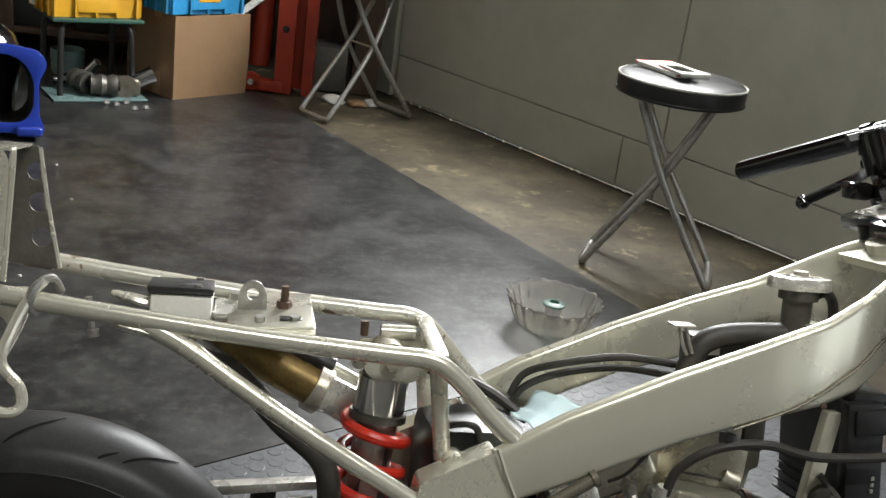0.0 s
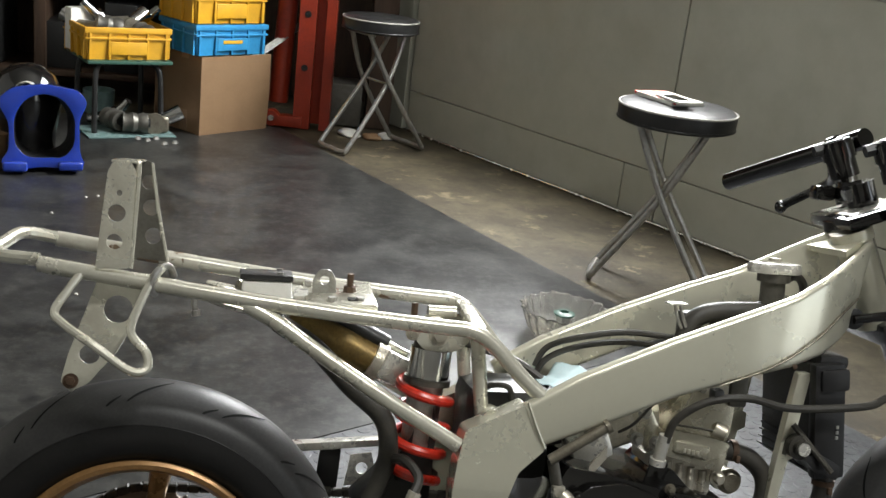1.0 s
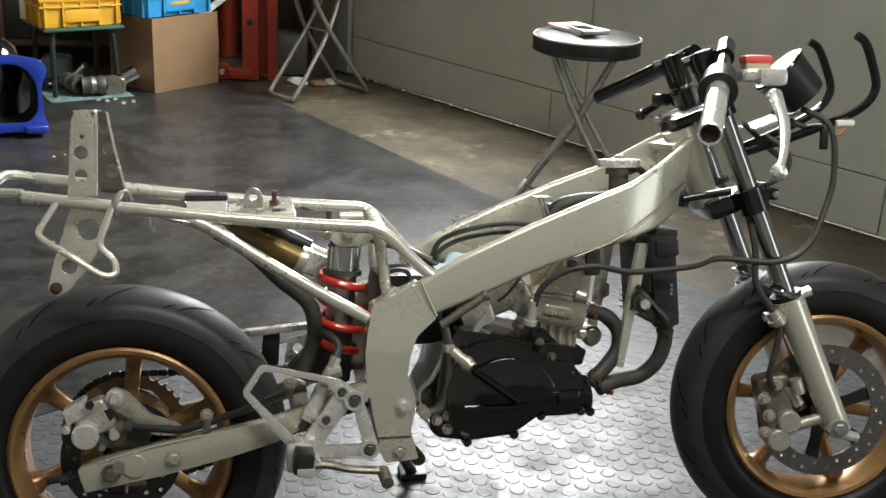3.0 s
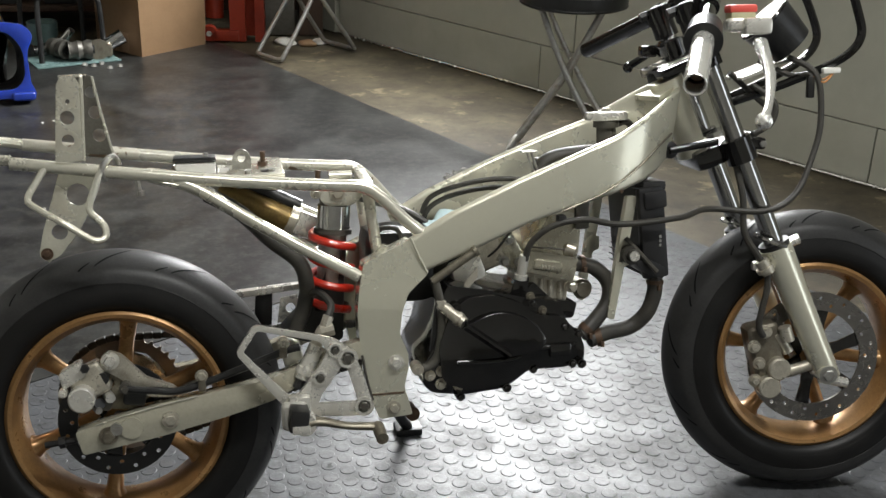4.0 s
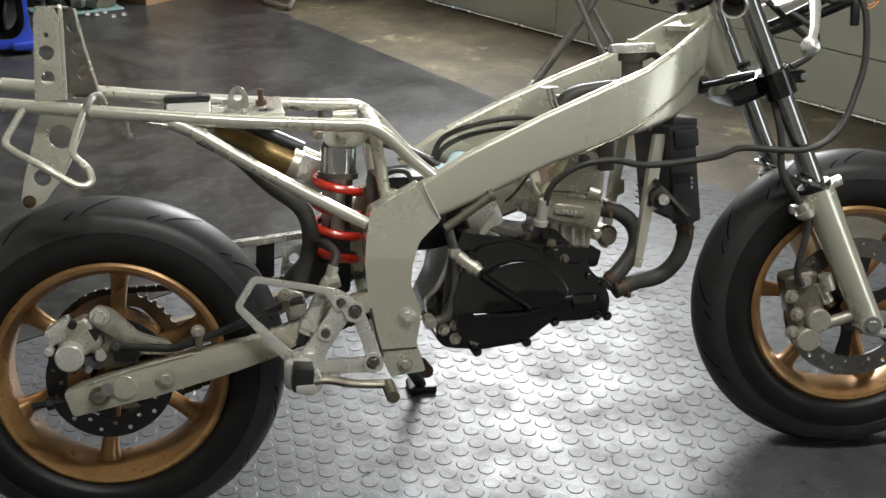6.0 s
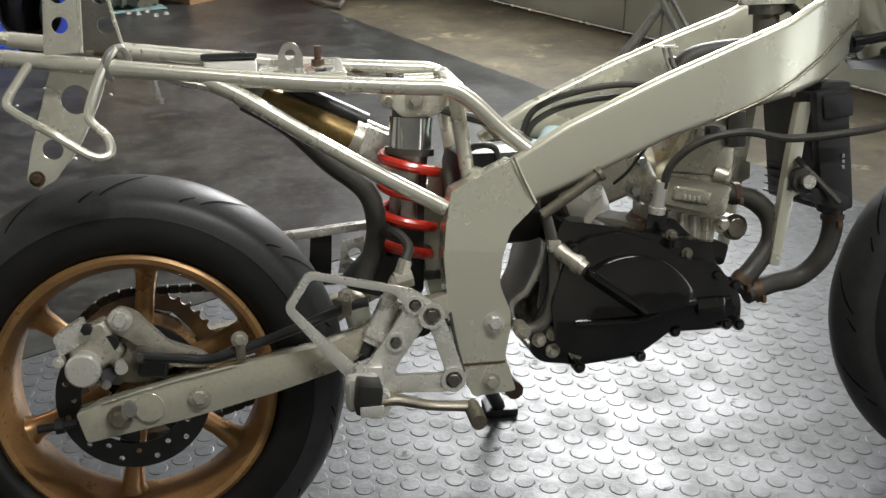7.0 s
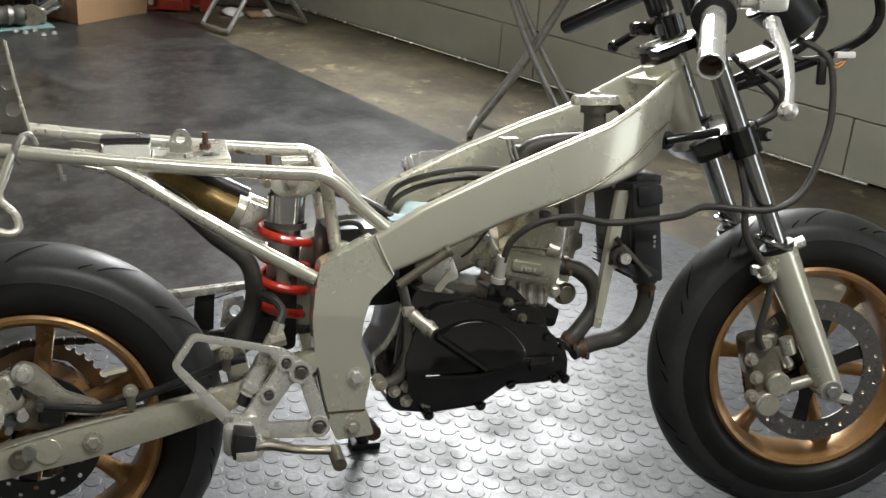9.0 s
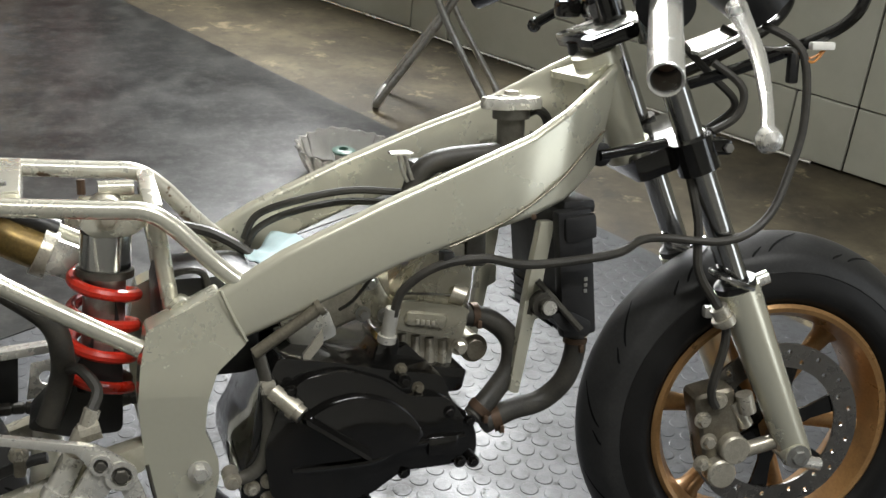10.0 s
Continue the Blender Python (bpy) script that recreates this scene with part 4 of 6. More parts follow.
part("cover_boss", block(0.684, -0.128, 0.315, 0.036, 0.014, 0.022, 0.004), M["black"], cov)
for x, z in ((0.520, 0.250), (0.596, 0.258), (0.640, 0.286), (0.722, 0.288), (0.706, 0.290), (0.716, 0.338), (0.692, 0.352), (0.515, 0.395), (0.640, 0.393)):
    part("cover_lug", rod((x, -0.112, z), (x, -0.128, z), 0.0075, 12), M["black"], cov)
    bolt("cover_bolt", cov, x, -0.128, z, 0.0048, 0.005, "black", False)
part("oil_filler", rod((0.498, -0.120, 0.394), (0.524, -0.142, 0.373), 0.0095, 16, rod((0.514, -0.134, 0.381), (0.519, -0.138, 0.377), 0.0115, 16)), M["cast"], eng, "dull oil filler neck")
part("filler_clip", block(0.493, -0.118, 0.399, 0.016, 0.012, 0.014, 0.003), M["cast"], eng)
part("sprocket_cover", plate(rounded([(0.488, 0.400), (0.512, 0.400), (0.508, 0.300), (0.490, 0.268), (0.472, 0.290)], 0.01), -0.095, -0.106, (), 0.003), M["plastic"], eng)
part("gear_arm", tube([(0.492, -0.112, 0.436), (0.500, -0.116, 0.396), (0.500, -0.118, 0.352), (0.494, -0.118, 0.318), (0.480, -0.118, 0.302), (0.462, -0.116, 0.297)], 0.0078, 12, flat=0.7), M["dark_steel"], bike, "dull dark linkage arm")
part("arm_boss", rod((0.460, -0.100, 0.298), (0.460, -0.124, 0.298), 0.0095, 16, rod((0.460, -0.122, 0.298), (0.460, -0.128, 0.298), 0.0055, 6)), M["cast"], bike)
for x, z in ((0.492, 0.290), (0.491, 0.269), (0.520, 0.264), (0.500, 0.372), (0.474, 0.284)):
    bolt("case_bolt", eng, x, -0.112, z, 0.006, 0.009, "cast")
# cylinder, head and carburettor
CYL = [(0.655, 0.428), (0.733, 0.410), (0.728, 0.372), (0.655, 0.376)]
cyl = part("cylinder", plate(rounded(CYL, 0.005), -0.050, 0.050, (), 0.004), M["cast"], bike, "brown-stained cast cylinder barrel")
for k in range(4):
    x_ = 0.668 + 0.0165 * k
    part("barrel_rib", loft([[Vector((x_ + 0.0055 * math.cos(t), -0.050 + 0.007 * math.sin(t), z)) for t in (2 * math.pi * j / 10 for j in range(10))] for z in (0.378, 0.384, 0.418 - 0.004 * k)]), M["cast"], cyl)
HEAD = [(0.655, 0.430), (0.661, 0.463), (0.676, 0.484), (0.692, 0.512), (0.700, 0.536), (0.746, 0.530), (0.752, 0.503), (0.748, 0.457), (0.732, 0.411)]
hd = part("cylinder_head", plate(rounded(HEAD, 0.006), -0.056, 0.056, (), 0.007), M["head_alu"], cyl, "bright cast aluminium cylinder head")
part("head_ledge", plate(rounded([(0.653, 0.430), (0.660, 0.464), (0.728, 0.452), (0.744, 0.446), (0.734, 0.409)], 0.006), -0.048, -0.070, (), 0.007), M["head_alu"], hd, "polished ledge of the head")
part("ledge_bowl", block(0.690, -0.066, 0.438, 0.052, 0.016, 0.020, 0.007, Matrix.Rotation(radians(11), 4, "Y"), seg=3), M["head_alu"], hd)
for k in range(4):
    part("embossed_bar", block(0.679 + 0.0062 * k, -0.0745, 0.438 - 0.0012 * k, 0.004, 0.002, 0.006, 0.0006), M["cast"], hd)
part("head_step", plate(rounded([(0.698, 0.512), (0.703, 0.528), (0.738, 0.522), (0.736, 0.506)], 0.004), -0.050, -0.063, (), 0.004), M["cast"], hd)
part("head_groove", tube([(0.664, -0.0565, 0.468), (0.700, -0.0568, 0.464), (0.744, -0.0565, 0.458)], 0.0016, 6), M["dark_steel"], hd)
for x, y, z in ((0.712, -0.030, 0.534), (0.736, -0.030, 0.531), (0.712, 0.03, 0.534), (0.736, 0.03, 0.531)):
    part("head_nut", lathe([(0.008, z), (0.008, z + 0.010), (0.0001, z + 0.010)], 6, (x, y, 0), "z"), M["steel"], hd)
part("water_outlet", rod((0.757, -0.058, 0.391), (0.757, -0.010, 0.391), [0.012, 0.015], 20, rod((0.757, -0.050, 0.391), (0.757, -0.045, 0.391), 0.017, 20)), M["cast_dark"], cyl, "stained round water outlet")
part("hose_neck", rod((0.742, -0.056, 0.456), (0.728, -0.050, 0.462), 0.0125, 16), M["cast"], hd)
bolt("stud_nut", cyl, 0.735, -0.058, 0.398, 0.007, 0.012, "cast")
bolt("stud_nut", eng, 0.660, -0.112, 0.378, 0.0048, 0.008, "cast_dark")
bolt("stud_nut", eng, 0.640, -0.112, 0.402, 0.0048, 0.008, "cast_dark")
part("crankcase_neck", plate(rounded([(0.640, 0.395), (0.660, 0.415), (0.690, 0.384), (0.735, 0.376), (0.728, 0.350), (0.640, 0.350)], 0.006), -0.066, 0.066, (), 0.006), M["black"], eng)
part("reed_block", block(0.634, -0.010, 0.464, 0.034, 0.070, 0.066, 0.008, Matrix.Rotation(radians(-28), 4, "Y"), seg=2), M["head_alu"], bike, "cast reed valve block with bolts")
for x, z in ((0.628, 0.486), (0.620, 0.450), (0.646, 0.446)):
    bolt("reed_bolt", bike, x, -0.045, z, 0.006, 0.010, "steel")
part("cable_ferrule", rod((0.640, -0.072, 0.424), (0.646, -0.078, 0.464), 0.0082, 14, rod((0.640, -0.072, 0.424), (0.641, -0.073, 0.432), 0.0110, 14)), M["alu"], bike, "bright cable end ferrule")
part("ferrule_bracket", plate(rounded([(0.622, 0.395), (0.650, 0.395), (0.654, 0.428), (0.632, 0.430)], 0.004), -0.076, -0.070, (), 0.001), M["black"], bike)
part("intake_manifold", loft([[Vector((x, r * 0.9 * math.cos(t), z + r * math.sin(t))) for t in (2 * math.pi * j / 16 for j in range(16))] for x, z, r in ((0.655, 0.468, 0.034), (0.625, 0.470, 0.030), (0.600, 0.472, 0.026))]), M["cast"], bike)
carb = part("carburettor", block(0.590, -0.005, 0.470, 0.060, 0.080, 0.070, 0.012, Matrix.Rotation(radians(-20), 4, "Y"), seg=3), M["cast"], bike, "tarnished aluminium carburettor")
part("float_bowl", block(0.560, -0.020, 0.436, 0.056, 0.060, 0.040, 0.010, Matrix.Rotation(radians(-20), 4, "Y")), M["alu"], carb)
part("carburettor_top", rod((0.600, -0.010, 0.495), (0.612, -0.010, 0.530), 0.020, 18), M["plastic"], carb)
part("intake_boot", loft([[Vector((x, 0.01 + r * math.cos(t), z + r * math.sin(t))) for t in (2 * math.pi * j / 16 for j in range(16))] for x, z, r in ((0.565, 0.464, 0.026), (0.535, 0.458, 0.030), (0.500, 0.450, 0.032))]), M["hose"], bike)
part("choke_lever", loft([[Vector((x, y, z + 0.008)), Vector((x, y, z - 0.008)), Vector((x, y + 0.004, z - 0.008)), Vector((x, y + 0.004, z + 0.008))] for x, y, z in ((0.540, -0.100, 0.420), (0.562, -0.100, 0.446))]), M["cast"], bike)
part("frame_pipe_stub", rod((0.487, -0.106, 0.436), (0.556, -0.110, 0.481), 0.0066, 16, rod((0.554, -0.110, 0.480), (0.559, -0.110, 0.483), 0.0090, 16)), M["cast_dark"], bike, "open silver engine mount pipe")
part("spark_plug_cap", tube([(0.720, 0.0, 0.530), (0.716, 0.0, 0.560), (0.690, 0.02, 0.572)], 0.008, 10), M["hose"], bike)
part("thin_wire", tube([(0.590, -0.06, 0.462), (0.600, -0.085, 0.480), (0.62, -0.095, 0.51)], 0.002, 6), M["hose"], bike)
part("head_bracket", block(0.752, -0.050, 0.520, 0.024, 0.010, 0.045, 0.004), M["dark_steel"], bike)
part("cable_clip", block(0.702, -0.094, 0.522, 0.014, 0.020, 0.016, 0.004), M["plastic"], bike)

# ---- radiator and hoses ----
RT = Matrix.Rotation(radians(-5), 4, "Y")
rad = part("radiator", block(0.862, -0.025, 0.490, 0.034, 0.140, 0.146, 0.004, RT), M["radiator"], bike, "black aluminium radiator")
for k in range(14):
    part("radiator_fin", block(0.844 + 0.0010 * k, -0.025, 0.424 + k * 0.0098, 0.004, 0.132, 0.0022, 0.0006), M["radiator"], rad)
part("radiator_top_tank", block(0.868, -0.025, 0.566, 0.042, 0.150, 0.018, 0.008), M["radiator"], rad)
part("radiator_side_tank", block(0.864, -0.100, 0.490, 0.044, 0.020, 0.152, 0.007, RT), M["radiator"], rad)
part("tank_shoulder", block(0.864, -0.108, 0.545, 0.040, 0.014, 0.030, 0.006, RT), M["radiator"], rad)
for k in range(3):
    part("maker_mark", block(0.874, -0.1108, 0.484 - 0.007 * k, 0.004, 0.0012, 0.0045, 0.0003, RT), M["white"] if k == 0 else M["steel"], rad)
part("tank_foot", plate(rounded([(0.828, 0.446), (0.848, 0.424), (0.880, 0.414), (0.884, 0.432), (0.858, 0.446)], 0.004), -0.112, -0.06, (), 0.003), M["radiator"], rad)
part("radiator_rubber", rod((0.827, -0.080, 0.455), (0.827, -0.108, 0.455), 0.016, 20, rod((0.827, -0.106, 0.455), (0.827, -0.116, 0.455), 0.0105, 16)), M["hose"], rad, "rubber mounting bush")
part("bush_washer", rod((0.827, -0.115, 0.455), (0.827, -0.119, 0.455), 0.0085, 14), M["alu"], rad)
STAYP = [(0.819, 0.552), (0.836, 0.552), (0.823, 0.478), (0.798, 0.348), (0.786, 0.351), (0.806, 0.480)]
for s_ in (-1, 1):
    dt = part("down_tube", plate(rounded(STAYP, 0.003), s_ * 0.082, s_ * 0.068, (), 0.003), M["frame"], bike, "silver flat down tube of the frame")
    part("down_tube_tab", plate(rounded([(0.806, 0.430), (0.828, 0.440), (0.828, 0.462), (0.812, 0.466)], 0.003), s_ * 0.078, s_ * 0.072, (), 0.001), M["frame"], dt)
    part("tube_slot", block(0.810, s_ * 0.083, 0.455, 0.006, 0.003, 0.022, 0.001, Matrix.Rotation(radians(10), 4, "Y")), M["dark_steel"], dt)
part("stay_link", rod((0.815, -0.086, 0.485), (0.860, -0.112, 0.430), 0.004, 8), M["dark_steel"], bike)
h_ = part("lower_radiator_hose", tube([(0.872, -0.088, 0.424), (0.874, -0.088, 0.388), (0.862, -0.086, 0.352), (0.835, -0.080, 0.327), (0.795, -0.085, 0.322), (0.758, -0.092, 0.312)], 0.0128, 16), M["hose"], bike, "black rubber coolant hose")
g_ = part("upper_coolant_hose", tube([(0.745, -0.060, 0.436), (0.772, -0.066, 0.430), (0.796, -0.070, 0.406), (0.796, -0.075, 0.374), (0.772, -0.082, 0.345), (0.744, -0.090, 0.322)], 0.0126, 16), M["hose"], bike, "black rubber coolant hose")
for (x, y, z), d, p in (((0.770, -0.090, 0.314), (0.010, -0.002, 0.003), h_), ((0.750, -0.089, 0.327), (0.007, 0, 0.007), g_), ((0.874, -0.088, 0.400), (0.0, 0, 0.007), h_), ((0.750, -0.061, 0.436), (0.008, 0, 0), g_)):
    part("hose_clamp", rod((x, y, z), (x + d[0], y + d[1], z + d[2]), 0.0145, 18), M["rust"], p)
    part("clamp_ear", block(x + d[0] * 0.5 + 0.002, y - 0.013, z + d[2] * 0.5 - 0.008, 0.006, 0.008, 0.010, 0.002), M["rust"], p)
# filler neck and cap between the spars
neck = part("coolant_filler", rod((0.812, 0.0, 0.590), (0.812, 0.0, 0.674), 0.0165, 20, rod((0.812, 0, 0.660), (0.812, 0, 0.672), 0.022, 20)), M["dark_steel"], bike, "dark coolant filler neck")
cap_ = rounded([(-0.037, -0.010), (-0.037, 0.010), (-0.020, 0.024), (0.020, 0.024), (0.037, 0.010), (0.037, -0.010), (0.020, -0.024), (-0.020, -0.024)], 0.008)
fcap = part("filler_cap", loft([[Vector((0.812 + x * k, y * k, z + 0.004)) for x, y in cap_] for k, z in ((0.98, 0.668), (1.0, 0.671), (1.0, 0.677), (0.94, 0.681), (0.60, 0.682), (0.52, 0.679), (0.40, 0.679), (0.34, 0.683), (0.15, 0.684))]), M["alu"], neck, "pressed metal pressure cap with two ears")
part("cap_rivet", lathe([(0.009, 0.683), (0.008, 0.688), (0.0001, 0.689)], 16, (0.812, 0, 0.004), "z"), M["cast"], fcap)
part("neck_bracket", block(0.836, 0.0, 0.632, 0.040, 0.040, 0.005, 0.002), M["alu"], neck)
part("overflow_pipe", tube([(0.830, 0.0, 0.664), (0.850, 0.010, 0.668), (0.868, 0.022, 0.655), (0.874, 0.026, 0.630)], 0.006, 10), M["hose"], neck)
part("top_coolant_hose", tube([(0.694, 0.0, 0.545), (0.690, 0.0, 0.572), (0.704, 0.0, 0.603), (0.735, 0.0, 0.615), (0.800, 0.0, 0.619)], 0.0130, 14), M["hose"], bike, "black rubber coolant hose")
part("hose_bracket", block(0.676, -0.002, 0.624, 0.026, 0.022, 0.003, 0.001), M["alu"], bike)
part("bracket_leg", tube([(0.672, -0.006, 0.624), (0.676, -0.010, 0.605), (0.682, -0.012, 0.592)], 0.0022, 8), M["steel"], bike)
part("bracket_leg", tube([(0.679, -0.006, 0.624), (0.684, -0.010, 0.606), (0.688, -0.012, 0.594)], 0.0022, 8), M["steel"], bike)
part("hose_band", rod((0.690, 0.0, 0.560), (0.690, 0.0, 0.568), 0.0148, 16), M["rust"], bike)
part("coil_pack", block(0.735, 0.03, 0.592, 0.075, 0.04, 0.036, 0.006), M["plastic"], bike, "black ignition coil")
part("coil_label", block(0.720, 0.0095, 0.594, 0.020, 0.002, 0.010, 0.0006), M["white"], bike)
for k, (dy, dz) in enumerate(((0.030, 0.0), (0.045, -0.016))):
    part("throttle_cable", tube([(0.505, 0.060, 0.520 + dz), (0.520, 0.055, 0.548 + dz), (0.560, dy, 0.568 + dz), (0.625, dy, 0.577 + dz), (0.690, dy * 0.7, 0.573 + dz)], 0.0045, 8), M["hose"], bike)
part("side_stand", tube([(0.440, 0.100, 0.225), (0.466, 0.180, 0.150), (0.508, 0.270, 0.070)], 0.0105, 12), M["plastic"], bike, "black side stand leg")
part("stand_foot", block(0.510, 0.276, 0.066, 0.052, 0.040, 0.014, 0.004, Matrix.Rotation(radians(13), 4, "X")), M["plastic"], bike)
part("stand_bracket", block(0.432, 0.095, 0.240, 0.05, 0.03, 0.05, 0.006), M["plastic"], bike)
part("stand_boss", rod((0.462, -0.050, 0.204), (0.462, 0.0, 0.200), 0.0115, 12), M["rust"], bike)

# ---- front end, in the steered frame ----
rk = Vector((-0.0870, 0, 0.2190)).normalized()


def leg(y, s):
    """A point on a fork leg, s metres up from the axle."""
    return Vector((0.0, y, AXLE)) + rk * s + Vector((0.010 * max(0, 1 - s / 0.24) - 0.006, 0, 0))


for sgn in (-1, 1):
    y = sgn * 0.092
    low = fpart("fork_slider", tube([leg(y, -0.030), leg(y, 0.0), leg(y, 0.10), leg(y, 0.195), leg(y, 0.222)], [0.020, 0.021, 0.0235, 0.025, 0.0285, 0.0285], 22, curve=False), M["frame"], "silver painted fork slider")
    part("fork_tube", rod(leg(y, 0.20), leg(y, 0.652), 0.0165, 22), M["chrome"], low, "chromed fork tube with faint dark mottling")
    part("dust_seal", rod(leg(y, 0.215), leg(y, 0.230), 0.026, 22), M["plastic"], low)
    part("slider_clip", tube([leg(y, 0.232) + Vector((0.028 * math.cos(a), 0.028 * math.sin(a), -0.01 * math.cos(a))) for a in (radians(30 * j) for j in range(11))], 0.0045, 8), M["chrome"], low)
    part("fender_lug", block(leg(y, 0.19).x - 0.032, y * 0.82, leg(y, 0.19).z - 0.006, 0.030, 0.014, 0.016, 0.005), M["alu"], low)
    part("fender_lug", rod(leg(y, 0.222) + Vector((0.024, 0, 0.006)), leg(y, 0.222) + Vector((0.040, 0, 0.012)), 0.009, 12), M["alu"], low)
    bm = rod((0.006, y - 0.022 * 1, 0.226), (0.006, y + 0.022, 0.226), 0.017, 18)
    part("axle_clamp", bm, M["frame"], low)
    bolt("axle_bolt", low, 0.006, y - 0.022, 0.226, 0.0105, 0.007, "steel")
    part("pinch_bolt", rod((0.018, y - 0.006, 0.212), (0.046, y - 0.006, 0.206), 0.0085, 10), M["alu"], low)
bm = block(leg(0, 0.400).x - 0.016, 0, leg(0, 0.400).z - 0.004, 0.110, 0.160, 0.036, 0.012, Matrix.Rotation(radians(-21), 4, "Y"))
yk = fpart("lower_yoke", bm, M["black"], "black lower fork yoke")
for sgn in (-1, 1):
    part("yoke_clamp", rod(leg(sgn * 0.092, 0.380), leg(sgn * 0.092, 0.421), 0.0255, 20), M["black"], yk)
    part("yoke_pinch", block(leg(0, 0.4).x + 0.026, sgn * 0.092, leg(0, 0.4).z + 0.010, 0.030, 0.030, 0.020, 0.006), M["black"], yk)
    bolt("pinch_bolt", yk, leg(0, 0.4).x + 0.034, sgn * 0.092 - 0.015, leg(0, 0.4).z + 0.010, 0.006, 0.006, "steel", False)
top = leg(0, 0.560)
ty = fpart("top_yoke", block(top.x - 0.030, 0, top.z - 0.010, 0.085, 0.150, 0.018, 0.006, Matrix.Rotation(radians(-21), 4, "Y")), M["black"], "black top yoke with polished face")
part("yoke_face", block(top.x - 0.028, 0, top.z, 0.070, 0.120, 0.003, 0.001, Matrix.Rotation(radians(-21), 4, "Y")), M["alu"], ty)
for sgn in (-1, 1):
    part("yoke_clamp", rod(leg(sgn * 0.092, 0.548), leg(sgn * 0.092, 0.574), 0.0235, 20), M["black"], ty)
    part("fork_cap", rod(leg(sgn * 0.092, 0.650), leg(sgn * 0.092, 0.661), 0.013, 6), M["plastic"], ty)
part("stem_nut", rod(top + Vector((-0.035, 0, 0.010)), top + Vector((-0.043, 0, 0.026)), 0.016, 6), M["chrome"], ty)
part("ignition_switch", rod(top + Vector((-0.018, 0.0, -0.010)), top + Vector((-0.034, 0.0, 0.034)), 0.021, 20), M["black"], ty)
part("switch_block", block(top.x - 0.030, 0.045, top.z + 0.018, 0.030, 0.026, 0.030, 0.007), M["black"], ty)
part("switch_block", block(top.x - 0.060, 0.06, top.z + 0.015, 0.030, 0.030, 0.022, 0.006), M["black"], ty)
part("head_lock_ring", rod(top + Vector((-0.040, 0, -0.030)), top + Vector((-0.044, 0, -0.016)), 0.034, 20), M["black"], ty)


def clip_on(sgn):
    """Half a handlebar clamped on the fork tube, swept down and back."""
    a = Vector((-0.212, sgn * 0.105, 0.858))
    b = Vector((-0.322, sgn * 0.366, 0.783)) if sgn > 0 else Vector((-0.330, -0.426, 0.734))
    bar = fpart("clip_on_bar", rod(a, a.lerp(b, 0.62), 0.0112, 16), M["black"], "black clip-on handlebar")
    part("bar_clamp", rod(leg(sgn * 0.092, 0.604), leg(sgn * 0.092, 0.660), 0.0215, 20), M["black"], bar)
    part("clamp_collar", rod(leg(sgn * 0.092, 0.632), leg(sgn * 0.092, 0.656), 0.0245, 20), M["black"], bar)
    part("clamp_bolt", rod(leg(sgn * 0.092, 0.645) + Vector((-0.035, 0, -0.005)), leg(sgn * 0.092, 0.645) + Vector((-0.020, 0, 0)), 0.009, 6), M["plastic"], bar)
    part("clamp_arm", rod(a.lerp(b, -0.06), a.lerp(b, 0.10), 0.016, 16), M["black"], bar)
    return a, b, bar


a, b, bar = clip_on(1)
part("grip", rod(a.lerp(b, 0.16), b, 0.0150, 20), M["black"], bar, "bare black handlebar end")
part("bar_ring", rod(a.lerp(b, 0.12), a.lerp(b, 0.17), 0.0185, 18), M["black"], bar)
part("clutch_lever", tube([(-0.212, 0.180, 0.812), (-0.203, 0.215, 0.796), (-0.212, 0.262, 0.778), (-0.250, 0.285, 0.752)], [0.011, 0.008, 0.007, 0.008], 10), M["black"], bar, "short black clutch lever")
part("lever_tip", lathe([(0.0001, -0.011), (0.008, -0.007), (0.011, 0.0), (0.008, 0.007), (0.0001, 0.011)], 12, (-0.254, 0.287, 0.748)), M["black"], bar)
a, b, bar = clip_on(-1)
g0 = a.lerp(b, 0.52)
gd = (b - a).normalized()
gb = bmesh.new()
e1 = gd.orthogonal().normalized()
e2 = gd.cross(e1)
loft([[p + (e1 * math.cos(t) + e2 * math.sin(t)) * r for t in (2 * math.pi * j / 26 for j in range(26))] for p, r in ((g0, 0.0165), (b, 0.0165), (b + gd * 0.0012, 0.0155), (b, 0.0136), (b - gd * 0.060, 0.0130))], gb)
part("throttle_tube", gb, M["satin"], bar, "bare throttle tube with the rubber grip missing")
part("bar_in_tube", rod(b - gd * 0.058, b - gd * 0.040, 0.0112, 18), M["rust"], bar)
part("tube_flange", rod(g0 - gd * 0.004, g0 + gd * 0.005, 0.029, 26), M["plastic"], bar)
part("throttle_housing", rod(g0 - gd * 0.050, g0 - gd * 0.004, 0.026, 22), M["plastic"], bar, "black throttle housing")
mcyl = part("front_master_cylinder", block(a.lerp(b, 0.24).x + 0.055, a.lerp(b, 0.24).y, a.lerp(b, 0.24).z - 0.012, 0.054, 0.034, 0.022, 0.010, seg=3), M["alu"], bar, "cast brake master cylinder with red fluid cap")
mp = Vector((a.lerp(b, 0.24).x + 0.060, a.lerp(b, 0.24).y, a.lerp(b, 0.24).z))
lp = [Vector((-0.150, -0.165, 0.788)), Vector((-0.156, -0.205, 0.768)), Vector((-0.172, -0.275, 0.738)), Vector((-0.208, -0.370, 0.704)), Vector((-0.236, -0.430, 0.686))]
part("brake_lever", tube(lp, [0.0130, 0.0105, 0.0085, 0.0062, 0.0060], 12, flat=0.8), M["satin"], bar, "bare aluminium brake lever with ball end")
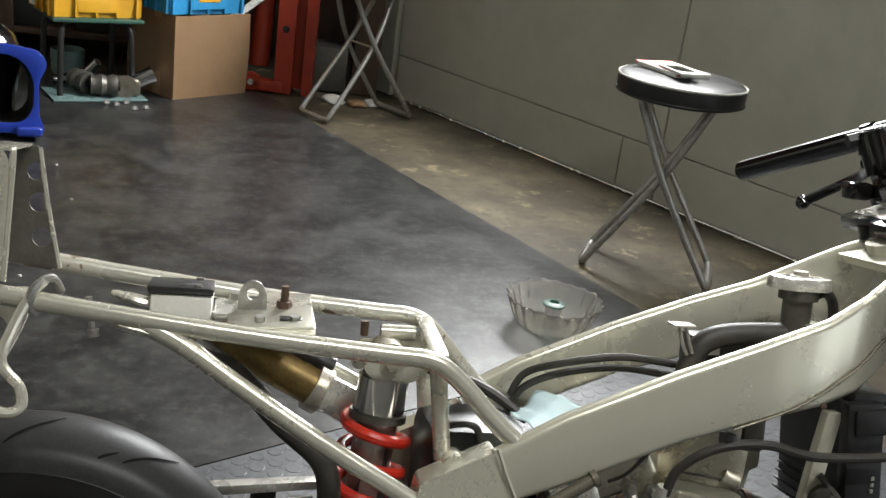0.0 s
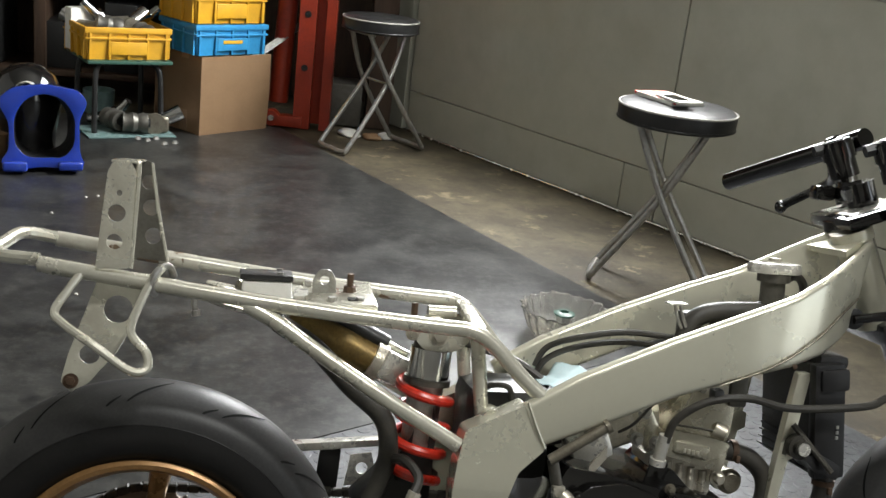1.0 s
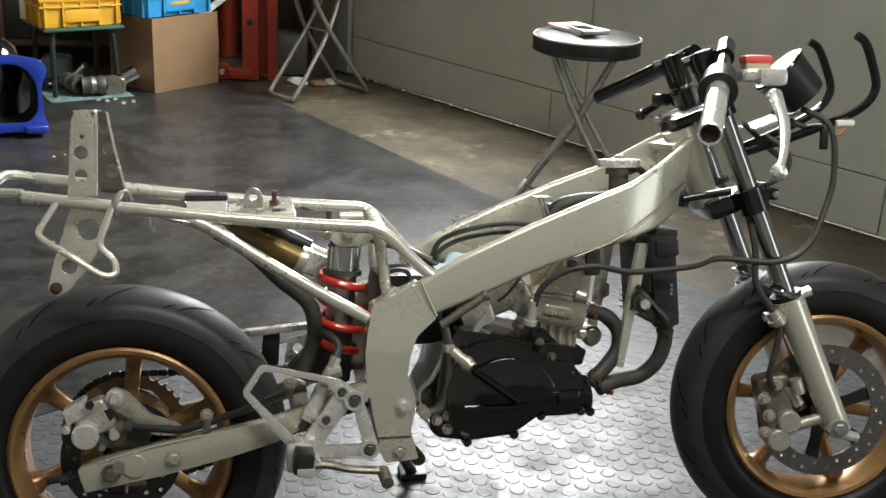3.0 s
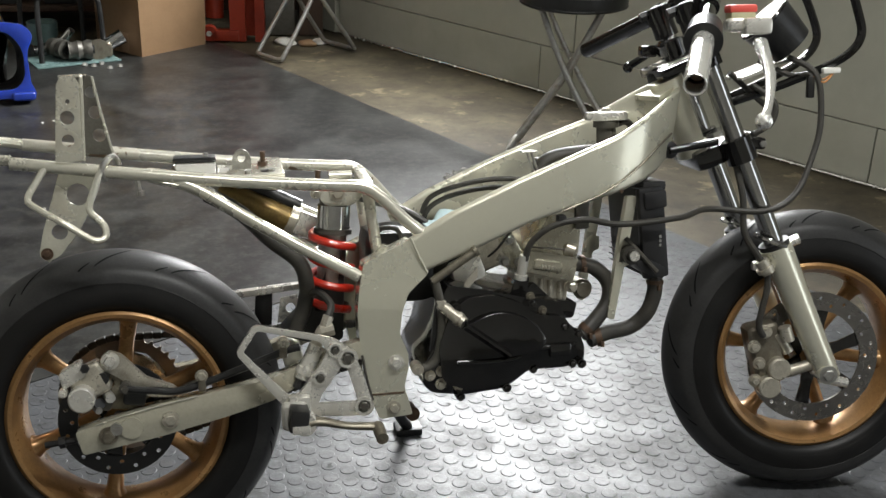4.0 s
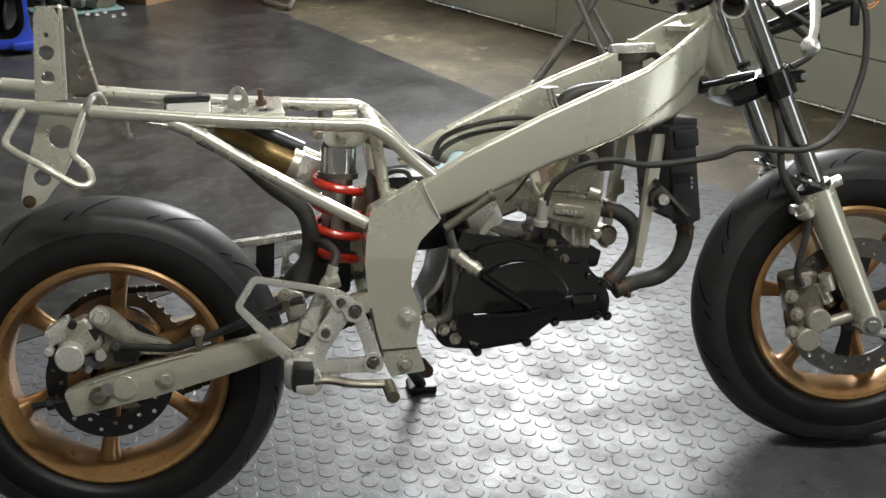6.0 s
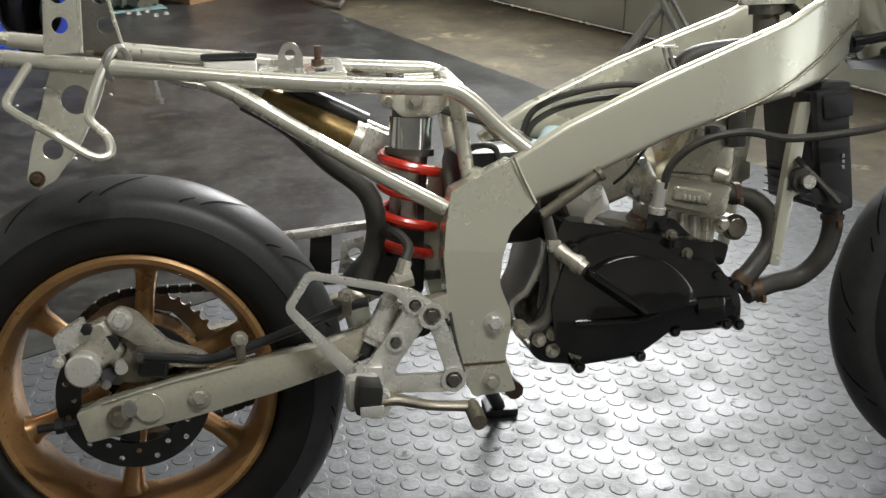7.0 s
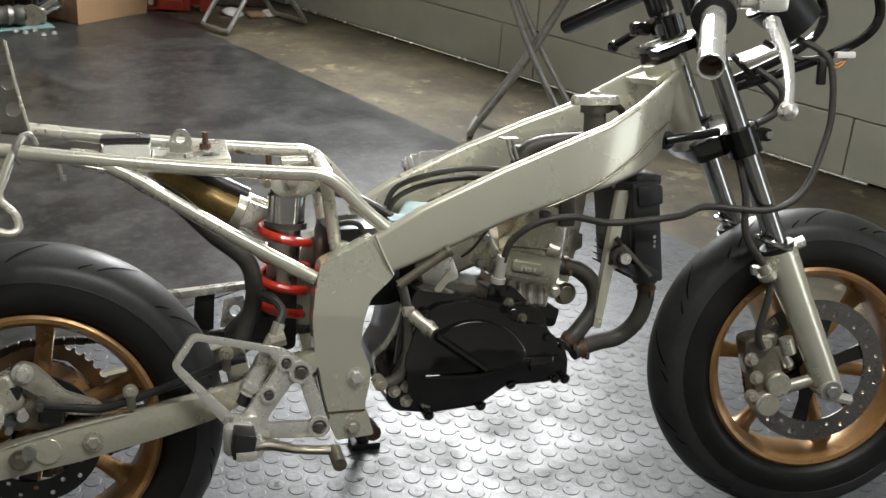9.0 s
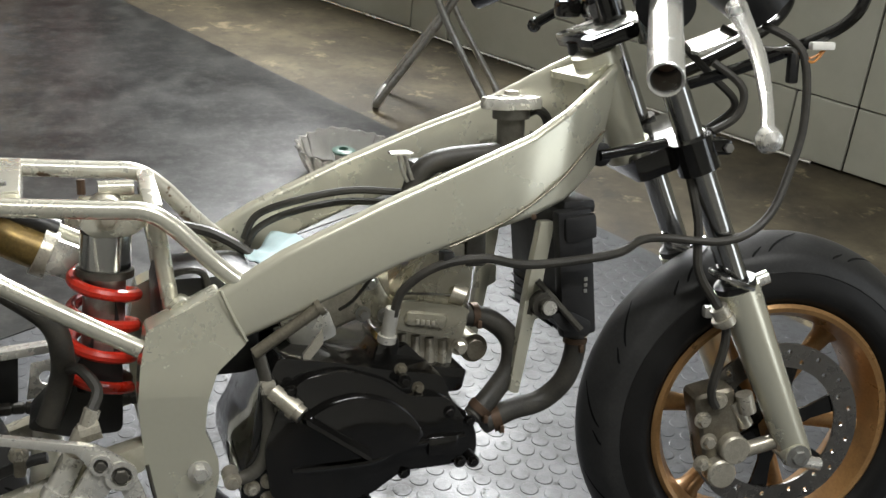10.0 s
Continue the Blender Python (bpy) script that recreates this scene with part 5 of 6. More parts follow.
part("lever_ball", lathe([(0.0001, -0.013), (0.009, -0.009), (0.0125, 0.0), (0.009, 0.009), (0.0001, 0.013)], 16, lp[-1] + Vector((-0.003, -0.009, -0.002))), M["satin"], bar)
part("lever_perch", block(mp.x + 0.012, mp.y - 0.012, mp.z - 0.014, 0.044, 0.040, 0.026, 0.008), M["alu"], bar)
part("fluid_cap", block(mp.x - 0.006, mp.y + 0.006, mp.z + 0.013, 0.044, 0.034, 0.013, 0.005), M["label_red"], bar, "dull red plastic reservoir cap")
part("fluid_reservoir", block(mp.x - 0.006, mp.y + 0.006, mp.z + 0.000, 0.040, 0.032, 0.018, 0.005), M["olive"], bar, "yellowed reservoir")
part("bar_end_cap", rod(leg(-0.092, 0.652), leg(-0.092, 0.660), 0.0165, 18), M["alu"], bar)

# instrument and its bent stay
gc = Vector((-0.092, -0.040, 0.822))
gdir = Vector((-0.72, 0, 0.69)).normalized()
ga = part("rev_counter", rod(gc - gdir * 0.055, gc + gdir * 0.010, [0.038, 0.047], 32), M["plastic"], bike, "round black rev counter in a rubber cup")
ga.matrix_basis = FRONT
part("gauge_glass", rod(gc + gdir * 0.010, gc + gdir * 0.014, 0.044, 32), M["gauge"], ga, "pale reflecting glass")
part("gauge_rim", tube([gc + gdir * 0.011 + (Vector((0, 1, 0)) * math.cos(t) + gdir.cross(Vector((0, 1, 0))) * math.sin(t)) * 0.0455 for t in (2 * math.pi * j / 28 for j in range(28))], 0.003, 8, closed=True, curve=False), M["black"], ga)
for sgn in (-1, 1):
    pts = [(-0.150, sgn * 0.03, 0.690), (-0.080, sgn * 0.05, 0.715), (-0.01, sgn * 0.07, 0.745), (0.030, sgn * 0.085, 0.770), (0.046, sgn * 0.092, 0.800), (0.036, sgn * 0.095, 0.840), (0.022, sgn * 0.098, 0.872), (0.006, sgn * 0.1, 0.884)]
    fpart("fairing_stay", tube(pts, 0.0075, 10), M["black"], "bent black steel fairing stay")
fpart("instrument_bracket", block(-0.095, 0, 0.745, 0.09, 0.09, 0.006, 0.002, Matrix.Rotation(radians(-20), 4, "Y")), M["alu"])
fpart("wire_connector", block(-0.030, -0.075, 0.715, 0.012, 0.012, 0.036, 0.003), M["plastic"])
fpart("wire_connector", block(0.000, -0.085, 0.742, 0.030, 0.012, 0.010, 0.003), M["white"])
for k in range(2):
    fpart("wire", tube([(0.006, -0.085, 0.740), (-0.012, -0.084 - 0.004 * k, 0.728 - 0.005 * k), (-0.028, -0.078, 0.735)], 0.0016, 6), M["wire"])
fpart("wire_loom", tube([(-0.10, -0.02, 0.76), (-0.055, -0.05, 0.735), (-0.030, -0.075, 0.735), (-0.030, -0.075, 0.71)], 0.005, 8), M["hose"])
fpart("wire_loom", tube([(-0.12, -0.05, 0.72), (-0.085, -0.06, 0.69), (-0.09, -0.06, 0.655), (-0.13, -0.05, 0.63)], 0.005, 8), M["hose"])
fpart("wire_loom", tube([(-0.15, -0.02, 0.74), (-0.10, 0.0, 0.70), (-0.06, 0.01, 0.66), (-0.10, 0.03, 0.62)], 0.005, 8), M["hose"])
CABLE = [(0.646, -0.080, 0.456), (0.655, -0.086, 0.486), (0.688, -0.098, 0.513), (0.738, -0.108, 0.522), (0.796, -0.113, 0.512), (0.895, -0.118, 0.519)]
CABLE += [FRONT @ Vector(p) for p in ((-0.212, -0.115, 0.520), (-0.116, -0.116, 0.514), (-0.062, -0.108, 0.540), (-0.030, -0.095, 0.600), (-0.015, -0.088, 0.660), (-0.022, -0.08, 0.735), (-0.06, -0.05, 0.765))]
part("clutch_cable", tube(CABLE, 0.0052, 10), M["hose"], bike, "long black control cable looping round the fork")
fpart("front_brake_hose", tube([(-0.165, -0.085, 0.62), (-0.150, -0.105, 0.54), (-0.148, -0.112, 0.48), (-0.125, -0.112, 0.44), (-0.108, -0.112, 0.415), (-0.105, -0.110, 0.38), (-0.115, -0.105, 0.32), (-0.105, -0.100, 0.295)], 0.0058, 8), M["hose"], "black brake hose down to the caliper")
fpart("hose_joint", rod((-0.118, -0.112, 0.430), (-0.104, -0.112, 0.408), 0.0115, 12, rod((-0.112, -0.112, 0.418), (-0.108, -0.112, 0.412), 0.0150, 14)), M["cast"])
fc = fpart("front_caliper", block(-0.092, -0.066, 0.262, 0.056, 0.050, 0.100, 0.012, Matrix.Rotation(radians(-12), 4, "Y"), seg=3), M["cast_dark"], "cast twin-piston brake caliper")
for x, z in ((-0.076, 0.236), (-0.092, 0.204)):
    part("caliper_piston_cap", lathe([(0.0001, -0.108), (0.017, -0.108), (0.0195, -0.105), (0.0195, -0.085), (0.0001, -0.085)], 26, (x, 0, z)), M["cast"], fc)
part("caliper_mount", rod((-0.075, -0.085, 0.296), (-0.055, -0.085, 0.262), 0.010, 12), M["cast"], fc)
part("caliper_mount", rod((-0.060, -0.080, 0.222), (-0.015, -0.088, 0.238), 0.010, 12), M["cast"], fc)
part("caliper_slide", rod((-0.068, -0.098, 0.310), (-0.060, -0.098, 0.285), 0.011, 12), M["cast"], fc)
for x, z in ((-0.115, 0.215), (-0.108, 0.245), (-0.118, 0.275), (-0.098, 0.300)):
    bolt("caliper_bolt", fc, x, -0.092, z, 0.0075, 0.010, "cast")
fpart("front_axle", rod((0, -0.10, AXLE - 0.010), (0, 0.10, AXLE - 0.010), 0.009), M["steel"])
part("spar_hole", lathe([(0.0001, -0.002), (0.010, -0.002), (0.014, 0.0), (0.014, 0.004), (0.0001, 0.004)], 20, (0.904, -0.056, 0.622)), M["plastic"], bike)
part("steering_lock_bar", rod((0.900, -0.060, 0.622), (0.985, -0.062, 0.634), 0.0065, 12), M["black"], bike)
bolt("spar_plug", bike, 0.802, -0.098, 0.563, 0.0035, 0.002, "rust", False)


# the engine and the radiator sit a little inboard of the frame plates
INBOARD = {"engine_case": (0.007, 0.008, 0.0), "cylinder": (0.0, 0.010, 0.003), "gear_arm": (0, 0.010, 0), "arm_boss": (0, 0.010, 0), "radiator": (-0.004, 0.012, 0.002), "lower_radiator_hose": (-0.003, 0.012, 0.003), "upper_coolant_hose": (-0.002, 0.011, 0.003)}
for ob in bike.children:
    ob.location += Vector(INBOARD.get(ob.name.split(".")[0], (0, 0, 0)))


# ---- the workshop: floor, walls, ceiling ----
def sheet(name, pts, thick, mat, z=0.0, label="", kind="structure", cuts=0):
    bm = bmesh.new()
    f = bm.faces.new([bm.verts.new((x, y, z)) for x, y in pts])
    r = bmesh.ops.extrude_face_region(bm, geom=[f])
    bmesh.ops.translate(bm, vec=(0, 0, -thick), verts=[v for v in r["geom"] if isinstance(v, bmesh.types.BMVert)])
    return tagged(part(name, bm, mat), label, "", "", kind)


floor = sheet("floor", [(-3.4, -3.6), (4.2, -3.6), (4.2, 4.9), (-3.4, 4.9)], 0.1, M["concrete"], -0.006, "stained bare concrete floor")
E0, E1 = Vector((0.26, 3.785, 0)), Vector((0.421, -0.907, 0))
edge = lambda s: (E0.x + E1.x * s, E0.y + E1.y * s)
# the studded mat ends along a line parallel to the doors' normal
sheet("floor_mat", [(-2.9, -0.933), (1.326, 1.486), edge(-0.05), (-0.30, 3.80), (-2.9, 3.72)], 0.005, M["mat"], 0.0, "dark smooth rubber floor sheet with scuffs and dust")
studded = sheet("studded_mat", [(-2.9, -2.6), edge(7.04), (1.329, 1.483), (-2.9, -0.937)], 0.005, M["studs"], 0.0, "grey rubber mat with round raised studs, worn shiny")

# steel door wall with thickness, panel joints and kick plate; the window band above it
def wall_slab(name, s0, s1, z0, z1, mat, out=0.0, thick=0.08, label="", bevel=0.002):
    bm = bmesh.new()
    vs = []
    for o in (out, out - thick):
        for s, z in ((s0, z0), (s1, z0), (s1, z1), (s0, z1)):
            vs.append(bm.verts.new(on_wall(s, z, o)))
    for q in ((0, 1, 2, 3), (7, 6, 5, 4), (0, 4, 5, 1), (1, 5, 6, 2), (2, 6, 7, 3), (3, 7, 4, 0)):
        bm.faces.new([vs[i] for i in q])
    if bevel:
        bmesh.ops.bevel(bm, geom=bm.edges[:], offset=bevel, segments=1, affect="EDGES")
    return part(name, bm, mat, None, label)


wall = tagged(wall_slab("wall_doors", -0.45, 5.2, 0.0, 0.93, M["plastic"], -0.022, 0.10, "backing of the steel door wall"), kind="structure")
joints = [-0.125, 1.435, 2.925, 4.2, 5.2]
for i in range(4):
    a_, b_ = joints[i] + 0.003, joints[i + 1] - 0.003
    lab = "large flat grey-green painted steel door panel"
    p_ = wall_slab("door_panel", a_, b_, 0.192, 0.93, M["wall"], -0.004, 0.014, lab)
    p_.parent = wall
    k_ = wall_slab("kick_panel", a_, b_ - 0.18, 0.004, 0.188, M["wall"], -0.005, 0.014, "grey-green lower panel")
    k_.parent = wall
    k_ = wall_slab("kick_panel", b_ - 0.174, b_, 0.004, 0.188, M["wall"], -0.002, 0.014, "grey-green lower panel")
    k_.parent = wall
part("door_track", tube([on_wall(-0.1, 0.004, 0.012), on_wall(2.84, 0.004, 0.012)], 0.0055, 8, curve=False), M["satin"], wall, "thin steel floor track")
jamb = wall_slab("door_jamb", -0.30, -0.14, 0.0, 2.55, M["wall"], 0.012, 0.12, "grey-green door jamb")
tagged(jamb, kind="structure")
tagged(wall_slab("wall_lintel", -0.45, 6.78, 2.36, 2.80, M["plaster"], 0.0, 0.12, "plaster above the window band"), kind="structure")
win = tagged(wall_slab("window_1", -0.13, 5.2, 0.93, 0.97, M["steel"], 0.0, 0.10, "steel sill of the high frosted window band"), kind="structure")
for k in range(2):
    s0 = 0.50 + k * 0.75
    wall_slab("pane", s0 + 0.03, s0 + 0.72, 0.98, 2.35, M["sky_pane"], -0.05, 0.006, "frosted bright pane", 0).parent = win
for s0 in (0.50, 1.25, 2.0):
    wall_slab("mullion", s0 - 0.025, s0 + 0.025, 0.97, 2.36, M["steel"], 0.0, 0.08).parent = win
tagged(wall_slab("wall_upper_left", -0.45, 0.475, 0.97, 2.36, M["wall"], 0.0, 0.10, "grey-green painted wall beside the window"), kind="structure")
tagged(wall_slab("wall_upper_right", 2.025, 5.2, 0.97, 2.36, M["wall"], 0.0, 0.10, "grey-green painted wall beside the window"), kind="structure")
tagged(wall_slab("wall_stub", 5.2, 6.78, 0.0, 2.36, M["plaster"], 0.0, 0.12, "plain plaster wall"), kind="structure")


def wall_box(name, x0, y0, x1, y1, z0, z1, mat, label):
    return tagged(part(name, block((x0 + x1) / 2, (y0 + y1) / 2, (z0 + z1) / 2, x1 - x0, y1 - y0, z1 - z0, 0), mat, None, label), kind="structure")


wall_box("wall_back", -3.4, 4.62, 1.2, 4.74, 0, 2.8, M["dark_wood"], "dark timber back wall")
wall_box("wall_left", -3.52, -3.6, -3.4, 4.74, 0, 2.8, M["plaster"], "grey plaster wall")
wall_box("wall_right", 4.2, -2.04, 4.32, 1.0, 0, 2.8, M["plaster"], "grey plaster wall beside the open side door")
wall_box("wall_right_end", 4.2, -3.6, 4.32, -3.46, 0, 2.8, M["plaster"], "grey plaster wall beside the open side door")
wall_box("wall_right_lintel", 4.2, -3.46, 4.32, -2.04, 2.45, 2.8, M["plaster"], "plaster over the open side door")
wall_box("wall_front", -3.4, -3.62, 4.2, -3.5, 0, 2.8, M["plaster"], "plain plaster wall behind the camera")
wall_box("ceiling", -3.52, -3.62, 4.32, 4.74, 2.8, 2.9, M["plaster"], "plain grey ceiling")
wall_box("ground", -60, -60, 60, 60, -0.30, -0.11, M["concrete"], "ground outside")

# unseen ceiling fittings, added where the two overhead fill lights hang
for m_ in (pose(1.35, 0.60, 2.56), pose(0.95, -0.85, 2.56, 0, 0, 90)):
    lampf = thing("fill_fitting", "unseen white ceiling fitting added to carry a fill light over the motorcycle", "lamp", m_, "ceiling lamps")
    part("housing", block(0, 0, 0.03, 0.14, 1.30, 0.05, 0.008), M["white"], lampf)
    for y_ in (0.4, -0.4):
        part("hanger", rod((0, y_, 0.05), (0, y_, 0.24), 0.006, 8), M["steel"], lampf)

# ---- folding stools ----
def stool(label, m, seat_r, h, d, group="folding stools"):
    st = thing("folding_stool", label, "stool", m, group)
    seat = part("seat", lathe([(0.0001, h - 0.062), (seat_r * 0.93, h - 0.062), (seat_r * 0.99, h - 0.052), (seat_r * 1.0, h - 0.022), (seat_r * 0.985, h - 0.010), (seat_r * 0.92, h - 0.002), (seat_r * 0.5, h + 0.004), (0.0001, h + 0.005)], 48, (0, 0, 0), "z"), M["vinyl"], st, "round padded black vinyl seat")
    for z in (h - 0.010, h - 0.054):
        part("piping", tube([(seat_r * 0.99 * math.cos(a), seat_r * 0.99 * math.sin(a), z) for a in (2 * math.pi * j / 40 for j in range(40))], 0.0035, 6, closed=True, curve=False), M["piping"] if z > h - 0.03 else M["vinyl"], seat)
    # two bent tube frames crossing like scissors
    w = 0.115
    for sgn in (-1, 1):
        q = 1.0 if sgn > 0 else 0.80
        pts = [(-w * q * 0.55, sgn * 0.10, h - 0.07), (-w * q * 0.85, 0, h * 0.52), (-w * q, -sgn * d * 0.88, 0.045), (-w * q * 0.82, -sgn * d, 0.013), (0, -sgn * d * 1.02, 0.012), (w * q * 0.82, -sgn * d, 0.013), (w * q, -sgn * d * 0.88, 0.045), (w * q * 0.85, 0, h * 0.52), (w * q * 0.55, sgn * 0.10, h - 0.07)]
        part("leg_frame", tube(pts, 0.0105, 10, per=6), M["steel"], st, "bent grey steel tube leg frame")
    part("pivot_pin", rod((-w * 0.95, 0, h * 0.52), (w * 0.95, 0, h * 0.52), 0.005, 8), M["steel"], st)
    part("seat_hinge", rod((-w * 0.8, 0.10, h - 0.068), (w * 0.8, 0.10, h - 0.068), 0.007, 8), M["steel"], st)
    part("seat_hinge", rod((-w * 0.8, -0.10, h - 0.068), (w * 0.8, -0.10, h - 0.068), 0.007, 8), M["steel"], st)
    return st


SA = Vector((1.375, 1.97, 0))
stool("folding stool, black vinyl seat, grey steel legs, carton on top", pose(SA.x, SA.y, 0, 0, 0, 66), 0.180, 0.572, 0.178)
stool("folding stool, black vinyl seat, steel legs, beside the red crane", pose(0.632, 3.556, 0, 0, 0, 122), 0.165, 0.572, 0.205)
# small red and white carton and a phone on the stool
carton = thing("carton", "flat red and white cardboard carton lying on the stool", "box", pose(1.350, 2.000, 0.577, 0, 0, 20))
part("carton_body", block(0, 0, 0.006, 0.125, 0.180, 0.012, 0.002), M["white"], carton)
part("red_band", block(-0.052, 0, 0.0085, 0.012, 0.1815, 0.0082, 0.001), M["label_red"], carton)
part("red_band", block(0.0, 0.082, 0.0085, 0.1265, 0.010, 0.0080, 0.001), M["label_red"], carton)
part("printed_bar", block(0.02, 0.055, 0.0124, 0.05, 0.008, 0.001, 0.0003), M["label_red"], carton)
phone = thing("phone", "white smartphone with black screen lying on the carton", "phone", pose(1.345, 1.930, 0.5895, 0, 0, 12))
part("phone_body", block(0, 0, 0.004, 0.066, 0.125, 0.008, 0.0035), M["white"], phone)
part("screen", block(0, 0.004, 0.0082, 0.054, 0.078, 0.001, 0.0004), M["black"], phone)

# ---- glass dish with a bolt standing in it ----
dish = thing("glass_dish", "round fluted clear glass dish standing on the mat", "dish", pose(0.965, 1.495, 0.0))
bm = bmesh.new()
rings = []
for r, z, wv in ((0.0001, 0.004, 0), (0.055, 0.004, 0), (0.078, 0.006, 0.0), (0.090, 0.022, 0.5), (0.100, 0.048, 0.9), (0.110, 0.074, 1.0), (0.117, 0.080, 1.0), (0.119, 0.077, 1.0)):
    rings.append([bm.verts.new(((r + 0.0048 * wv * math.cos(20 * a)) * math.cos(a), (r + 0.0048 * wv * math.cos(20 * a)) * math.sin(a), z + 0.0018 * wv * math.sin(20 * a + 0.7) + 0.002 * wv * math.sin(5 * a))) for a in (2 * math.pi * j / 144 for j in range(144))])
for p_, q_ in zip(rings, rings[1:]):
    for j in range(144):
        bm.faces.new((p_[j], p_[(j + 1) % 144], q_[(j + 1) % 144], q_[j]))
ob = part("dish_wall", bm, M["glass"], dish, "fluted pressed glass", 70)
so = ob.modifiers.new("thickness", "SOLIDIFY")
so.thickness = 0.004
nutt = thing("flange_nut", "greasy flanged nut standing in the glass dish", "nut", pose(0.965, 1.495, 0.006))
part("nut_body", lathe([(0.021, 0.0), (0.021, 0.054), (0.0001, 0.054)], 6, (0, 0, 0), "z"), M["steel"], nutt)
part("nut_flange", lathe([(0.012, 0.054), (0.028, 0.054), (0.029, 0.059), (0.022, 0.063), (0.012, 0.063), (0.011, 0.056)], 24, (0, 0, 0), "z"), M["green_top"], nutt)

# ---- pale blue paper towel under the frame ----
def folded_sheet(corners, n, crease, sag, seed):
    """A limp sheet between four corners, with a crease along it and small puckers."""
    bm = bmesh.new()
    A_, B_, C_, D_ = (Vector(p) for p in corners)
    g = []
    for i in range(n + 1):
        for j in range(n + 1):
            u, v = i / n, j / n
            p = (A_ * (1 - u) + B_ * u) * (1 - v) + (D_ * (1 - u) + C_ * u) * v
            p.z += crease * (1 - abs(2 * v - 1)) - sag * math.sin(math.pi * u) + 0.006 * noise.noise((u * 4, v * 4, seed))
            g.append(bm.verts.new(p))
    for i in range(n):
        for j in range(n):
            k = i * (n + 1) + j
            bm.faces.new((g[k], g[k + n + 1], g[k + n + 2], g[k + 1]))
    return bm


towel = tagged(part("paper_towel", folded_sheet(((0.500, 0.030, 0.512), (0.538, 0.070, 0.526), (0.586, 0.010, 0.522), (0.522, -0.045, 0.500)), 14, 0.006, 0.004, 1.5), M["cyan_cloth"], None, "folded white and pale blue paper towel tucked between the spars", 60), category="paper")
towel.matrix_world = pose(0.0, 0, 0.002, LEAN)
under = part("blue_fold", folded_sheet(((0.522, -0.020, 0.494), (0.560, 0.020, 0.512), (0.584, -0.010, 0.516), (0.526, -0.052, 0.486)), 10, 0.003, 0.006, 4.5), M["cyan_fold"], towel, "pale blue underside of the fold", 60)
for ob in (towel, under):
    ob.modifiers.new("thickness", "SOLIDIFY").thickness = 0.0012


# ---- crates, boxes and the bench in the corner ----
def crate(name, label, mat, m, sx, sy, sz, lab_bar=None):
    """A stacking crate: tapered open box with rim, ribs and a handle panel."""
    th = thing(name, label, "crate", m)
    t = 0.006
    o0, o1 = (sx / 2 - 0.012, sy / 2 - 0.012), (sx / 2, sy / 2)
    bm = loft([[Vector((a_ * x, b_ * y, z)) for a_, b_ in ((-1, -1), (1, -1), (1, 1), (-1, 1))] for x, y, z in ((o0[0], o0[1], 0), (o1[0] - 0.002, o1[1] - 0.002, sz), (o1[0] - t, o1[1] - t, sz), (o0[0] - t, o0[1] - t, 0.008))], cap=False)
    bm.faces.new([v for v in bm.verts[:4]][::-1])
    bm.faces.new([v for v in bm.verts[12:16]])
    part("crate_wall", bm, mat, th)
    for z, h, o in ((sz - 0.012, 0.022, 0.006), (sz * 0.66, 0.008, 0.004)):
        for sgn in (-1, 1):
            part("rim", block(0, sgn * (sy / 2 - 0.001), z, sx + o, 0.010, h, 0.002), mat, th)
            part("rim", block(sgn * (sx / 2 - 0.001), 0, z, 0.010, sy + o, h, 0.002), mat, th)
    for k in range(5):
        x = -sx / 2 + 0.02 + k * (sx - 0.04) / 4
        for sgn in (-1, 1):
            part("rib", block(x, sgn * (sy / 2 - 0.003), sz / 2, 0.010, 0.012, sz * 0.98, 0.002), mat, th)
    for k in range(4):
        y = -sy / 2 + 0.02 + k * (sy - 0.04) / 3
        for sgn in (-1, 1):
            part("rib", block(sgn * (sx / 2 - 0.003), y, sz / 2, 0.012, 0.010, sz * 0.98, 0.002), mat, th)
    part("handle_panel", block(0, -sy / 2 - 0.001, sz * 0.36, sx * 0.42, 0.008, sz * 0.40, 0.002), mat, th)
    if lab_bar:
        part("printed_mark", block(0, -sy / 2 - 0.006, sz * 0.44, 0.10, 0.002, 0.014, 0.0005), M[lab_bar], th)
    return th


BOXR = 41.0
bd = Vector((math.cos(radians(BOXR)), math.sin(radians(BOXR)), 0))
bn = Vector((-bd.y, bd.x, 0))
bc = Vector((-0.105, 3.535, 0)) + bd * 0.19 + bn * 0.13
box = thing("cardboard_box", "large open brown cardboard box holding metal rods", "box", pose(bc.x, bc.y, 0, 0, 0, BOXR))
bm = loft([[Vector((a_ * x, b_ * y, z)) for a_, b_ in ((-1, -1), (1, -1), (1, 1), (-1, 1))] for x, y, z in ((0.188, 0.130, 0.0), (0.192, 0.134, 0.17), (0.190, 0.131, 0.335), (0.186, 0.127, 0.335), (0.184, 0.126, 0.006))], cap=False)
bm.faces.new([v for v in bm.verts[:4]][::-1])
bm.faces.new([v for v in bm.verts[16:20]])
part("carton_wall", bm, M["card"], box)
part("box_flap", block(0, 0.132, 0.345, 0.37, 0.004, 0.05, 0.001, Matrix.Rotation(radians(-15), 4, "X")), M["card_in"], box)
part("carton_seam", block(-0.1895, -0.02, 0.17, 0.0015, 0.05, 0.33, 0.0004), M["card_in"], box)
rods_m = pose(bc.x, bc.y, 0, 0, 0, BOXR)
